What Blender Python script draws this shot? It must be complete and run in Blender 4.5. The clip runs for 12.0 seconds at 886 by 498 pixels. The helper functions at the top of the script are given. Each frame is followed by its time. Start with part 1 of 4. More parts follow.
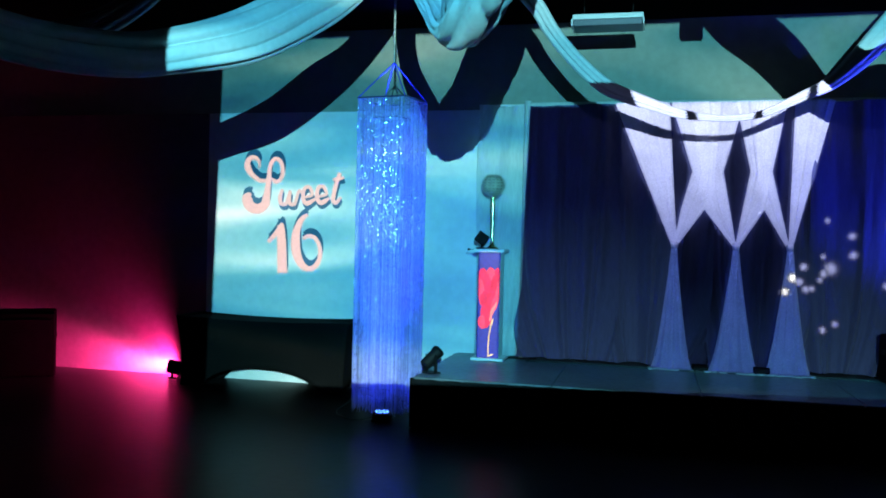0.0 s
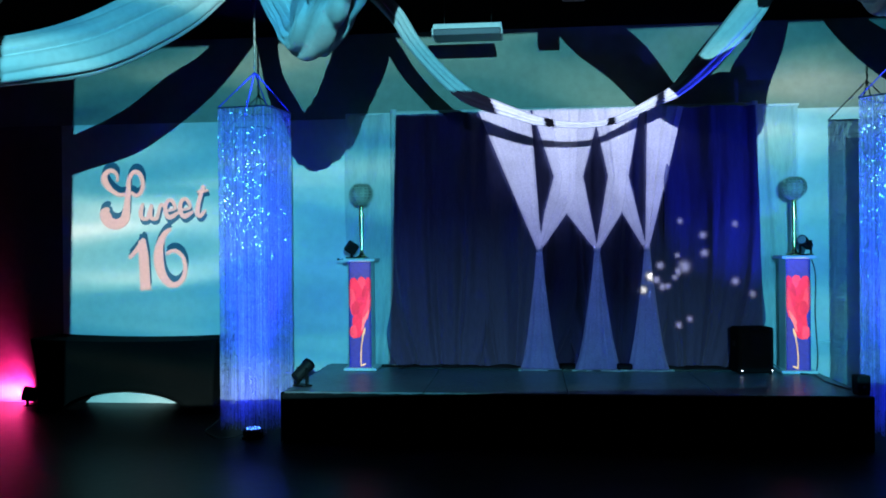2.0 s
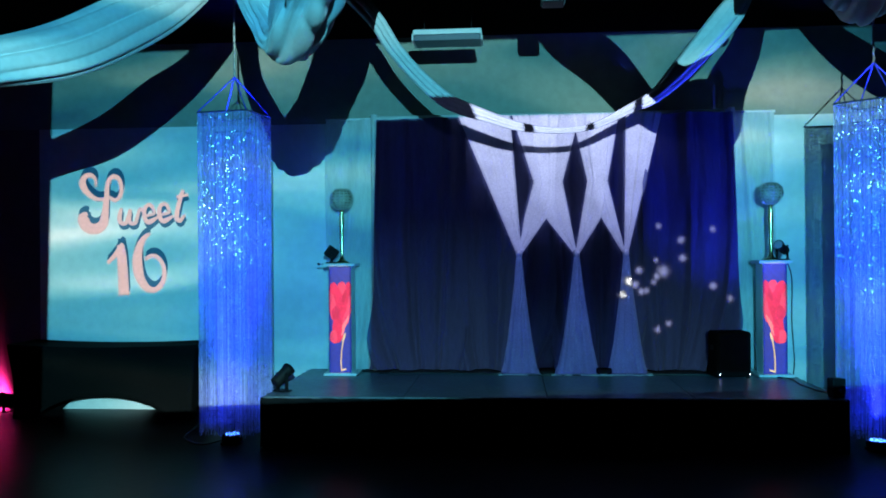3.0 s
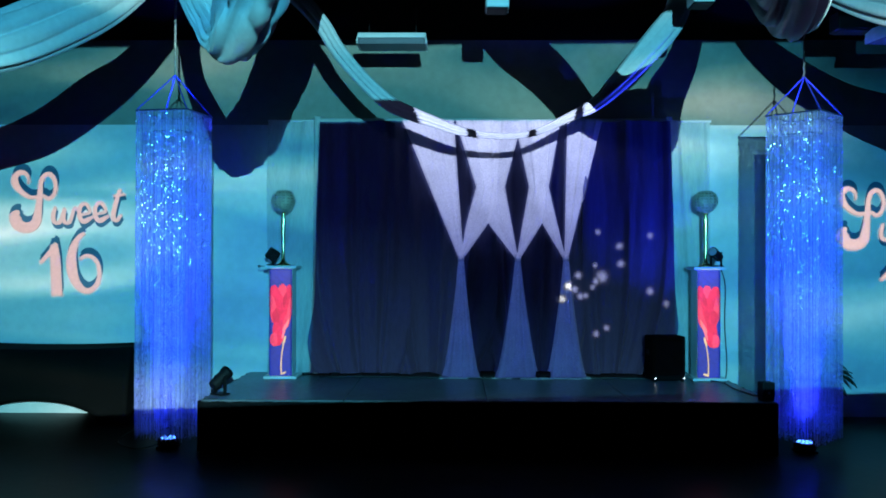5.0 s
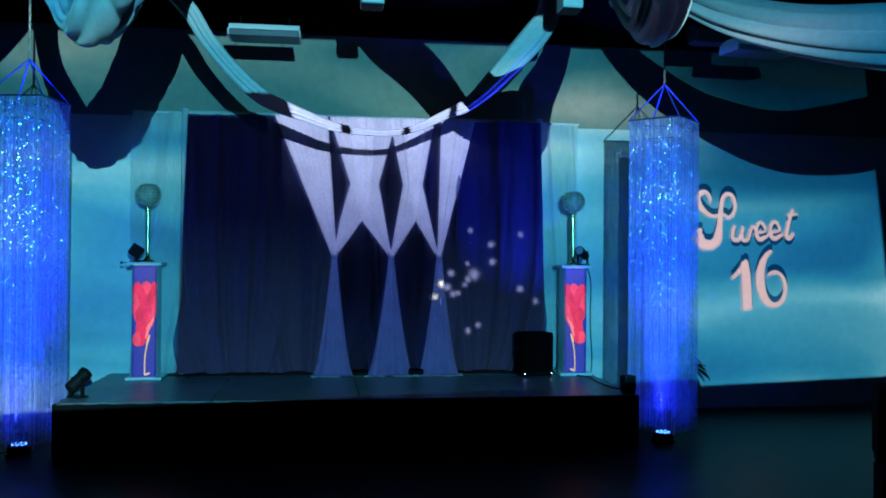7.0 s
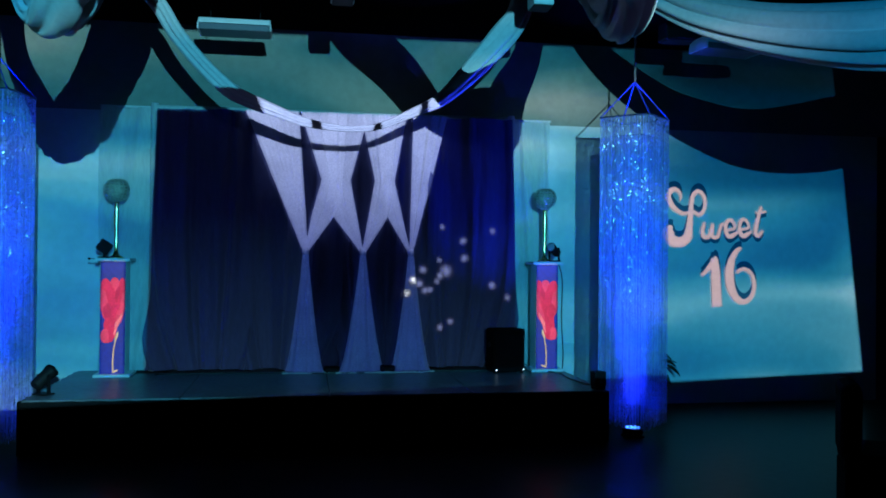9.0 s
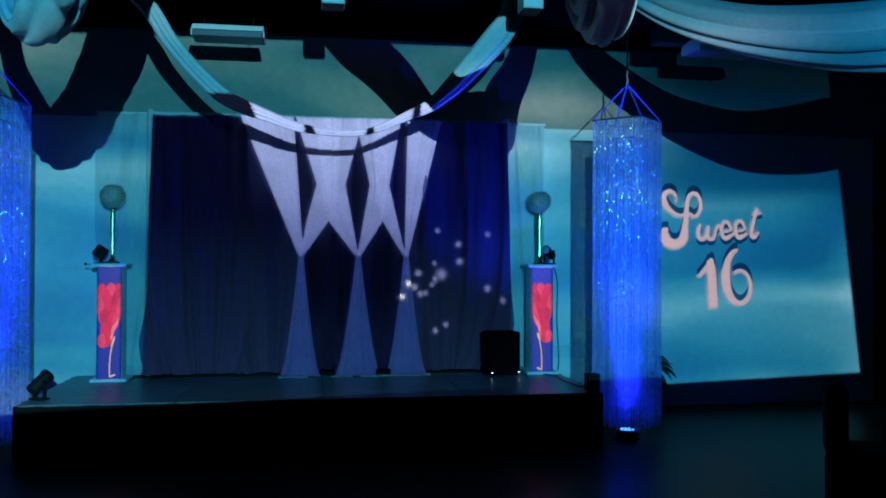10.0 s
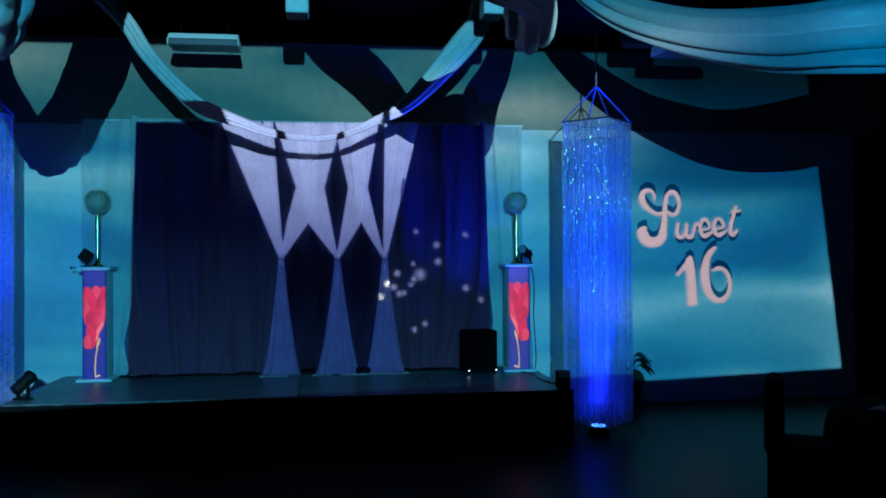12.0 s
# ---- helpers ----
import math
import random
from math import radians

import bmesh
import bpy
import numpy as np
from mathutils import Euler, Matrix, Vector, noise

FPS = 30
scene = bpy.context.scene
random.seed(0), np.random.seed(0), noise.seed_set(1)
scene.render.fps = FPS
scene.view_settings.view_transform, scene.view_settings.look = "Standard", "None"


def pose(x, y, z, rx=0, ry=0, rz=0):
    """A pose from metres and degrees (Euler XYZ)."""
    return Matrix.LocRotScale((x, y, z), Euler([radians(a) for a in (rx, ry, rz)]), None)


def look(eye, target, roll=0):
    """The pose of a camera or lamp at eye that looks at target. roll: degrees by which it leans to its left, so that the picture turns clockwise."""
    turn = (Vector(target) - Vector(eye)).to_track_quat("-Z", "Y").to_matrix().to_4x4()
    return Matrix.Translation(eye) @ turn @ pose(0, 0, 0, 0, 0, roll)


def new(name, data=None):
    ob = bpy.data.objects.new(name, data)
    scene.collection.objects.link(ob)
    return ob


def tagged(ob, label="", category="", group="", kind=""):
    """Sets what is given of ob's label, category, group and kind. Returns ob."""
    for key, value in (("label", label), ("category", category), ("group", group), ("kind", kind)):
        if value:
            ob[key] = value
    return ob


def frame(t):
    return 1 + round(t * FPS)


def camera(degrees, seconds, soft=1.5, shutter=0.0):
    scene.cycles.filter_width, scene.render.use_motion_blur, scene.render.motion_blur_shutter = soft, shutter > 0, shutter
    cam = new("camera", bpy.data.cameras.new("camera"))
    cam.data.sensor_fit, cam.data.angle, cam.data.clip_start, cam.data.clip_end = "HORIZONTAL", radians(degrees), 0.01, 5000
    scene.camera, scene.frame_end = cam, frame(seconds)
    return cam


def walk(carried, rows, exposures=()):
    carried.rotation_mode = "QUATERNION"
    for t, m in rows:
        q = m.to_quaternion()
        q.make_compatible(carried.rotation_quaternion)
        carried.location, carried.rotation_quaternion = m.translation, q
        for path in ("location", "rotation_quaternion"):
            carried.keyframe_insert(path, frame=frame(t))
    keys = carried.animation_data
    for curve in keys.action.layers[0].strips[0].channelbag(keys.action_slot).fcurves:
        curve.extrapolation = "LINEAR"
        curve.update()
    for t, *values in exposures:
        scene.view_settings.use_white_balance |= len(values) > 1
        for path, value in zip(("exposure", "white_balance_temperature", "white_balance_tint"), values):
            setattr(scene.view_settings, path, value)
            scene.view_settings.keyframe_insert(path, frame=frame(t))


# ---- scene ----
PATH = [
    (0, (-0.431, -7.208, 1.681), (-0.906, -5.265, 1.655), 1.32),
    (0.5, (-0.394, -7.189, 1.681), (-0.828, -5.236, 1.656), 0.88),
    (1, (-0.365, -7.183, 1.701), (-0.715, -5.215, 1.679), 0.20),
    (1.5, (-0.346, -7.185, 1.691), (-0.611, -5.203, 1.676), -0.28),
    (2, (-0.320, -7.190, 1.692), (-0.520, -5.200, 1.686), -0.48),
    (2.5, (-0.300, -7.196, 1.686), (-0.471, -5.204, 1.688), -0.54),
    (4.3, (-0.294, -7.226, 1.677), (-0.383, -5.228, 1.691), -0.03),
    (4.5, (-0.286, -7.229, 1.687), (-0.351, -5.230, 1.700), 0.01),
    (5, (-0.289, -7.225, 1.676), (-0.314, -5.225, 1.693), 0.16),
    (5.5, (-0.297, -7.222, 1.682), (-0.242, -5.223, 1.696), 0.28),
    (6, (-0.292, -7.218, 1.685), (-0.160, -5.222, 1.699), 0.49),
    (6.5, (-0.283, -7.213, 1.669), (-0.081, -5.223, 1.685), 0.48),
    (7, (-0.282, -7.215, 1.650), (-0.013, -5.234, 1.669), 0.47),
    (9, (-0.241, -7.217, 1.638), (0.084, -5.244, 1.652), 0.55),
    (9.5, (-0.198, -7.240, 1.651), (0.121, -5.265, 1.665), 0.35),
    (10, (-0.134, -7.263, 1.634), (0.177, -5.287, 1.657), 0.20),
    (10.5, (-0.028, -7.286, 1.632), (0.246, -5.305, 1.657), 0.20),
    (11, (0.009, -7.320, 1.639), (0.287, -5.339, 1.663), -0.03),
    (11.5, (0.098, -7.392, 1.646), (0.379, -5.412, 1.663), -0.11),
    (12, (0.273, -7.485, 1.650), (0.538, -5.503, 1.670), -0.35),
]
cam = camera(55.0, 12.0, soft=1.8)
walk(cam, [(t, look(eye, target, roll)) for t, eye, target, roll in PATH], [(0, 0.48, 6800, 10), (1.0, 0.25, 6700, 10), (1.5, 0.14, 6650, 10), (2.5, 0.12, 6500, 10), (4.5, 0.02, 6500, 10), (5.5, 0.10, 6400, 10), (6.0, 0.10, 6400, 10), (7.2, -0.26, 6100, 10), (12, -0.58, 5800, 10)])

# ---- light ----
PROJECTOR = Vector((0.531, -10.623, 2.729))      # lens of the video projector at the back of the hall
WALL_Y = 1.78
STAGE_Z = 0.45
FLOOR_Z = 0.0

world = bpy.data.worlds.new("night")
scene.world = world
world.use_nodes = True
world.node_tree.nodes["Background"].inputs["Color"].default_value = (0.02, 0.025, 0.08, 1)
world.node_tree.nodes["Background"].inputs["Strength"].default_value = 0.0


def lamp(name, kind, place, target, power, color, radius=0.03, angle=60.0, blend=0.3):
    data = bpy.data.lights.new(name, kind)
    data.energy, data.color = power, color
    data.shadow_soft_size = radius
    if kind == "SPOT":
        data.spot_size, data.spot_blend = radians(angle), blend
    ob = new(name, data)
    ob.matrix_world = look(place, target)
    return ob


lamp("projector_lamp", "SPOT", PROJECTOR, PROJECTOR + Vector((0.0, 1, -0.05)), 12200, (1, 1, 1), 0.0006, 75, 0.0)
for x, y in ((-2.775, 0.186), (2.739, 0.155)):
    # the LED floods under the bead columns: a wide flood and its bright centre
    lamp("column_flood_lamp", "SPOT", (x, y, 0.10), (x, y + 0.02, 3), 8, (0.010, 0.03, 1.0), 0.05, 160, 1.0)
    lamp("column_beam_lamp", "SPOT", (x, y, 0.10), (x + 0.02, y + 0.09, 3), 4200, (0.024, 0.045, 1.0), 0.05, 30, 1.0)
lamp("wall_uplight_lamp", "SPOT", (-5.806, 1.654, 0.110), (-7.749, 1.759, 0.128), 5600, (1.0, 0.035, 0.24), 0.04, 42, 1.0)
lamp("wall_uplight_near_lamp", "SPOT", (-5.806, 1.654, 0.110), (-6.378, 1.779, 0.109), 420, (1.0, 0.11, 0.34), 0.04, 70, 1.0)
lamp("wall_uplight_spill", "SPOT", (-5.803, 1.668, 0.110), (-7.551, 1.779, 0.233), 420, (1.0, 0.025, 0.24), 0.05, 172, 1.0)
lamp("stage_spot_lamp", "SPOT", (-2.271, 0.285, 0.667), (-0.585, 1.429, 1.002), 4, (0.15, 0.25, 1.0), 0.04, 70, 0.9)
lamp("stage_wash_lamp", "SPOT", (2.366, 0.128, 0.62), (1.66, 1.46, 2.25), 125, (0.03, 0.05, 1.0), 0.04, 52, 1.0)
lamp("box_light_lamp", "SPOT", (2.366, 0.018, 0.60), (1.12, 0.05, 3.26), 1300, (0.03, 0.05, 1.0), 0.03, 22, 1.0)


# ---- materials ----
def material(name, color, rough=0.6, metal=0.0, vary=0.25, scale=8.0, bump=0.0, bump_scale=60.0, sheen=0.0,
             transmission=0.0, clear=0.0, translucent=0.0, stretch=(1, 1, 1), spec=0.5, islands=0.0):
    """A surface with two scales of variation in colour, and fine relief."""
    m = bpy.data.materials.new(name)
    m.use_nodes = True
    nt = m.node_tree
    n, link = nt.nodes, nt.links
    b = n["Principled BSDF"]
    co = n.new("ShaderNodeTexCoord")
    mp = n.new("ShaderNodeMapping")
    mp.inputs["Scale"].default_value = stretch
    link.new(co.outputs["Object"], mp.inputs["Vector"])
    big, small = n.new("ShaderNodeTexNoise"), n.new("ShaderNodeTexNoise")
    big.inputs["Scale"].default_value, small.inputs["Scale"].default_value = scale * 0.25, scale * 4
    big.inputs["Detail"].default_value = 4
    for tex in (big, small):
        link.new(mp.outputs["Vector"], tex.inputs["Vector"])
    add = n.new("ShaderNodeMath")
    add.operation = "ADD"
    link.new(big.outputs["Fac"], add.inputs[0])
    link.new(small.outputs["Fac"], add.inputs[1])
    half = n.new("ShaderNodeMapRange")
    half.inputs["From Min"].default_value, half.inputs["From Max"].default_value = 0.7, 1.3
    half.inputs["To Min"].default_value, half.inputs["To Max"].default_value = 1 - vary, 1 + vary
    link.new(add.outputs[0], half.inputs["Value"])
    mul = n.new("ShaderNodeVectorMath")
    mul.operation = "SCALE"
    mul.inputs[0].default_value = color[:3]
    if islands:
        geo = n.new("ShaderNodeObjectInfo")
        own = n.new("ShaderNodeMapRange")
        own.inputs["To Min"].default_value, own.inputs["To Max"].default_value = 1 - islands, 1 + islands * 0.5
        link.new(geo.outputs["Random"], own.inputs["Value"])
        both = n.new("ShaderNodeMath")
        both.operation = "MULTIPLY"
        link.new(half.outputs["Result"], both.inputs[0])
        link.new(own.outputs["Result"], both.inputs[1])
        half = both
    link.new(half.outputs[0], mul.inputs["Scale"])
    link.new(mul.outputs["Vector"], b.inputs["Base Color"])
    b.inputs["Roughness"].default_value = rough
    b.inputs["Metallic"].default_value = metal
    b.inputs["Specular IOR Level"].default_value = spec
    b.inputs["Sheen Weight"].default_value = sheen
    b.inputs["Transmission Weight"].default_value = transmission
    if bump:
        fine = n.new("ShaderNodeTexNoise")
        fine.inputs["Scale"].default_value = bump_scale
        fine.inputs["Detail"].default_value = 5
        link.new(mp.outputs["Vector"], fine.inputs["Vector"])
        bp = n.new("ShaderNodeBump")
        bp.inputs["Strength"].default_value = bump
        bp.inputs["Distance"].default_value = 0.01
        link.new(fine.outputs["Fac"], bp.inputs["Height"])
        link.new(bp.outputs["Normal"], b.inputs["Normal"])
    out = n["Material Output"]
    last = b.outputs["BSDF"]
    if translucent:
        tr = n.new("ShaderNodeBsdfTranslucent")
        link.new(mul.outputs["Vector"], tr.inputs["Color"])
        mix = n.new("ShaderNodeMixShader")
        mix.inputs["Fac"].default_value = translucent
        link.new(last, mix.inputs[1])
        link.new(tr.outputs["BSDF"], mix.inputs[2])
        last = mix.outputs["Shader"]
    if clear:
        tp = n.new("ShaderNodeBsdfTransparent")
        mix = n.new("ShaderNodeMixShader")
        mix.inputs["Fac"].default_value = clear
        link.new(last, mix.inputs[1])
        link.new(tp.outputs["BSDF"], mix.inputs[2])
        last = mix.outputs["Shader"]
    link.new(last, out.inputs["Surface"])
    return m


def glow(name, color, strength):
    m = bpy.data.materials.new(name)
    m.use_nodes = True
    n = m.node_tree.nodes
    b = n["Principled BSDF"]
    b.inputs["Base Color"].default_value = (*color, 1)
    b.inputs["Emission Color"].default_value = (*color, 1)
    b.inputs["Emission Strength"].default_value = strength
    return m


def filter_gel(name, color, flow=False, foot=None, span=(-0.19, -0.054)):
    """Film on the projector's slide: light passes through it coloured."""
    m = bpy.data.materials.new(name)
    m.use_nodes = True
    nt = m.node_tree
    n, link = nt.nodes, nt.links
    n.remove(n["Principled BSDF"])
    tp = n.new("ShaderNodeBsdfTransparent")
    tp.inputs["Color"].default_value = (*color, 1)
    link.new(tp.outputs["BSDF"], n["Material Output"].inputs["Surface"])
    if foot:
        co = n.new("ShaderNodeTexCoord")
        sep = n.new("ShaderNodeSeparateXYZ")
        link.new(co.outputs["Object"], sep.inputs["Vector"])
        mr = n.new("ShaderNodeMapRange")
        mr.inputs["From Min"].default_value, mr.inputs["From Max"].default_value = span
        link.new(sep.outputs["Z"], mr.inputs["Value"])
        mix = n.new("ShaderNodeMix")
        mix.data_type = "RGBA"
        mix.inputs[6].default_value, mix.inputs[7].default_value = (*foot, 1), (*color, 1)
        link.new(mr.outputs["Result"], mix.inputs[0])
        link.new(mix.outputs[2], tp.inputs["Color"])
    if flow:
        co = n.new("ShaderNodeTexCoord")
        mp = n.new("ShaderNodeMapping")
        mp.inputs["Location"].default_value = (0.52, 0, 2.35)
        mp.inputs["Rotation"].default_value = (0, radians(9), 0)
        mp.inputs["Scale"].default_value = (2.6, 1, 12)
        link.new(co.outputs["Object"], mp.inputs["Vector"])
        a = n.new("ShaderNodeTexNoise")
        a.inputs["Scale"].default_value, a.inputs["Detail"].default_value = 1.0, 1.5
        a.inputs["Distortion"].default_value = 0.9
        link.new(mp.outputs["Vector"], a.inputs["Vector"])
        ramp = n.new("ShaderNodeValToRGB")
        els = ramp.color_ramp.elements
        els[0].position, els[0].color = 0.32, (0.016, 0.15, 0.285, 1)
        els[1].position, els[1].color = 0.75, (0.84, 0.95, 0.91, 1)
        for pos, col in ((0.42, (0.03, 0.24, 0.35, 1)), (0.51, (0.06, 0.31, 0.39, 1)), (0.60, (0.17, 0.47, 0.51, 1)), (0.67, (0.38, 0.64, 0.65, 1))):
            els.new(pos).color = col
        link.new(a.outputs["Fac"], ramp.inputs["Fac"])
        # the picture is deeper blue in one upper corner, and along its sides
        sep = n.new("ShaderNodeSeparateXYZ")
        link.new(co.outputs["Object"], sep.inputs["Vector"])
        corner = n.new("ShaderNodeMath")
        corner.operation = "MULTIPLY"
        for k, (source, lo, hi) in enumerate(((sep.outputs["X"], 0.14, 0.31), (sep.outputs["Z"], -0.06, 0.005))):
            mr = n.new("ShaderNodeMapRange")
            mr.interpolation_type = "SMOOTHSTEP"
            mr.inputs["From Min"].default_value, mr.inputs["From Max"].default_value = lo, hi
            link.new(source, mr.inputs["Value"])
            link.new(mr.outputs["Result"], corner.inputs[k])
        deep = n.new("ShaderNodeMix")
        deep.data_type, deep.blend_type = "RGBA", "MULTIPLY"
        grey = n.new("ShaderNodeMapRange")
        grey.interpolation_type = "SMOOTHSTEP"
        grey.inputs["From Min"].default_value, grey.inputs["From Max"].default_value = 0.058, 0.078
        link.new(sep.outputs["Z"], grey.inputs["Value"])
        hue = n.new("ShaderNodeMix")
        hue.data_type = "RGBA"
        hue.inputs[6].default_value, hue.inputs[7].default_value = (0.05, 0.22, 0.34, 1), (0.17, 0.12, 0.14, 1)
        link.new(grey.outputs["Result"], hue.inputs[0])
        link.new(hue.outputs[2], deep.inputs[7])
        link.new(corner.outputs[0], deep.inputs[0])
        link.new(ramp.outputs["Color"], deep.inputs[6])
        rim = n.new("ShaderNodeMix")
        rim.data_type, rim.blend_type = "RGBA", "MULTIPLY"
        rim.inputs[7].default_value = (0.62, 0.77, 0.87, 1)
        link.new(corner.inputs[0].links[0].from_socket, rim.inputs[0])
        link.new(deep.outputs[2], rim.inputs[6])
        above = n.new("ShaderNodeMapRange")
        above.interpolation_type = "SMOOTHSTEP"
        above.inputs["From Min"].default_value, above.inputs["From Max"].default_value = 0.0, 0.03
        link.new(sep.outputs["Z"], above.inputs["Value"])
        head = n.new("ShaderNodeMix")
        head.data_type, head.blend_type = "RGBA", "MULTIPLY"
        head.inputs[7].default_value = (0.74, 0.79, 0.82, 1)
        link.new(above.outputs["Result"], head.inputs[0])
        link.new(rim.outputs[2], head.inputs[6])
        link.new(head.outputs[2], tp.inputs["Color"])
    return m


M = dict(
    wall=material("wall_paint", (0.72, 0.74, 0.74), 0.75, vary=0.06, scale=3, bump=0.15, bump_scale=120),
    wall_top=material("upper_wall_paint", (0.262, 0.286, 0.242), 0.8, vary=0.10, scale=3, bump=0.15, bump_scale=90),
    ceiling=material("black_ceiling", (0.003, 0.003, 0.003), 0.95, vary=0.2, scale=3, spec=0.0),
    floor=material("dark_floor", (0.010, 0.0095, 0.010), 0.36, vary=0.45, scale=2.5, bump=0.08, bump_scale=14, spec=0.05),
    dark_wall=material("dark_wall_paint", (0.045, 0.040, 0.042), 0.8, vary=0.15, scale=3, bump=0.15, bump_scale=90),
    side_wall=material("plum_wall_end", (0.135, 0.12, 0.13), 0.8, vary=0.12, scale=3, bump=0.15, bump_scale=90, spec=0.2),
    deck=material("stage_deck", (0.100, 0.112, 0.135), 0.36, vary=0.55, scale=5, bump=0.25, bump_scale=30),
    skirt=material("black_stage_skirt", (0.008, 0.008, 0.009), 0.95, vary=0.2, scale=8, spec=0.1),
    velvet=material("navy_drape", (0.105, 0.118, 0.235), 0.85, vary=0.10, scale=5, bump=0.1, bump_scale=90, sheen=0.25, stretch=(3, 3, 0.6), spec=0.2),
    sheer=material("white_sheer", (0.84, 0.84, 0.88), 0.7, vary=0.15, scale=18, bump=0.08, bump_scale=30, translucent=0.35, clear=0.2, spec=0.2),
    side_sheer=material("pale_sheer", (0.72, 0.76, 0.76), 0.7, vary=0.1, scale=5, translucent=0.3, clear=0.15, stretch=(3, 3, 0.5), spec=0.2),
    swag=material("pale_satin", (0.54, 0.57, 0.59), 0.42, vary=0.08, scale=6, bump=0.06, bump_scale=40, sheen=0.2, spec=0.4),
    bead=material("crystal_beads", (0.66, 0.66, 1.0), 0.20, vary=0.25, scale=90, metal=0.12, translucent=0.42, clear=0.14, islands=0.42, spec=0.9),
    frame=material("blue_steel_frame", (0.10, 0.11, 0.16), 0.4, metal=0.6, vary=0.15, scale=20),
    strap=material("blue_webbing", (0.05, 0.07, 0.55), 0.6, vary=0.15, scale=30),
    chain=material("steel_chain", (0.30, 0.30, 0.28), 0.5, metal=0.5, vary=0.3, scale=60),
    black=material("black_plastic", (0.007, 0.007, 0.008), 0.6, vary=0.25, scale=14, bump=0.05, spec=0.14),
    grille=material("black_grille", (0.005, 0.005, 0.006), 0.9, spec=0.05, vary=0.4, scale=40, bump=0.4, bump_scale=300),
    spandex=material("black_spandex", (0.005, 0.005, 0.005), 0.9, vary=0.2, scale=8, spec=0.04),
    white=material("white_laminate", (0.78, 0.79, 0.80), 0.4, vary=0.06, scale=8),
    panel_blue=material("projected_blue", (0.004, 0.03, 0.30), 0.35, vary=0.2, scale=6),
    petal=material("rose_red", (0.58, 0.022, 0.085), 0.8, vary=0.3, scale=30),
    petal_dark=material("rose_shadow_red", (0.46, 0.014, 0.07), 0.75, vary=0.3, scale=30),
    petal_pale=material("rose_pale_pink", (0.80, 0.20, 0.22), 0.75, vary=0.35, scale=30),
    petal_light=material("rose_pink", (0.66, 0.05, 0.12), 0.75, vary=0.35, scale=30),
    stem=material("pale_stem", (0.62, 0.55, 0.30), 0.5, vary=0.2, scale=20),
    gold=material("gold_metal", (0.80, 0.66, 0.30), 0.22, metal=1.0, vary=0.15, scale=20),
    lattice=material("silver_lattice", (0.62, 0.64, 0.58), 0.35, metal=0.7, vary=0.3, scale=40),
    globe_core=material("pale_globe_core", (0.34, 0.36, 0.29), 0.65, vary=0.5, scale=40),
    sequin=material("silver_sequin", (0.85, 0.85, 0.92), 0.40, metal=1.0, vary=0.1, scale=40),
    fixture=material("white_enamel", (0.68, 0.70, 0.72), 0.4, vary=0.08, scale=6),
    diffuser=material("grey_diffuser", (0.10, 0.12, 0.15), 0.35, vary=0.12, scale=12),
    letter=material("pink_projected_letter", (0.62, 0.50, 0.48), 0.6, vary=0.08, scale=8),
    letter_side=material("dark_blue_letter_side", (0.05, 0.14, 0.24), 0.6, vary=0.1, scale=8),
    leaf=material("dark_leaf", (0.016, 0.034, 0.016), 0.45, vary=0.3, scale=20),
    pot=material("dark_pot", (0.05, 0.04, 0.035), 0.5, vary=0.2, scale=14),
    cable=material("black_cable", (0.015, 0.015, 0.015), 0.5),
    led=glow("blue_led", (0.06, 0.22, 1.0), 7.0),
    lens=material("lamp_glass", (0.25, 0.27, 0.3), 0.08, vary=0.1, scale=20, spec=0.8),
    red_led=glow("red_led", (1.0, 0.02, 0.01), 6.0),
    white_led=glow("white_led", (0.8, 0.9, 1.0), 6.0),
    chair=material("black_chair_cover", (0.004, 0.004, 0.005), 0.9, vary=0.2, scale=8, spec=0.03),
)


# ---- building helpers ----
def part(name, bm, mat, parent=None, label="", smooth=False):
    me = bpy.data.meshes.new(name)
    if smooth:
        for f in bm.faces:
            f.smooth = True
    bm.normal_update()
    bm.to_mesh(me)
    bm.free()
    for m in mat if isinstance(mat, (list, tuple)) else (mat,):
        me.materials.append(m)
    ob = new(name, me)
    if parent:
        ob.parent = parent
    if label:
        ob["label"] = label
    return ob


def thing(name, m, label, category, group="", kind=""):
    ob = new(name)
    ob.empty_display_size = 0.1
    ob.matrix_world = m
    return tagged(ob, label, category, group, kind)


def box(sx, sy, sz, at=(0, 0, 0), bevel=0.0, bm=None, turn=None):
    """A box of that size whose base centre stands at that place."""
    own = bmesh.new()
    bmesh.ops.create_cube(own, size=1)
    for v in own.verts:
        v.co = Vector((v.co.x * sx, v.co.y * sy, (v.co.z + 0.5) * sz))
    if bevel:
        bmesh.ops.bevel(own, geom=own.edges[:], offset=bevel, segments=2, affect="EDGES", profile=0.5)
    m = Matrix.Translation(at) @ (turn or Matrix())
    bmesh.ops.transform(own, matrix=m, verts=own.verts)
    return own if bm is None else join(bm, own)


def join(bm, own):
    me = bpy.data.meshes.new("scratch")
    own.to_mesh(me)
    own.free()
    bm.from_mesh(me)
    bpy.data.meshes.remove(me)
    return bm


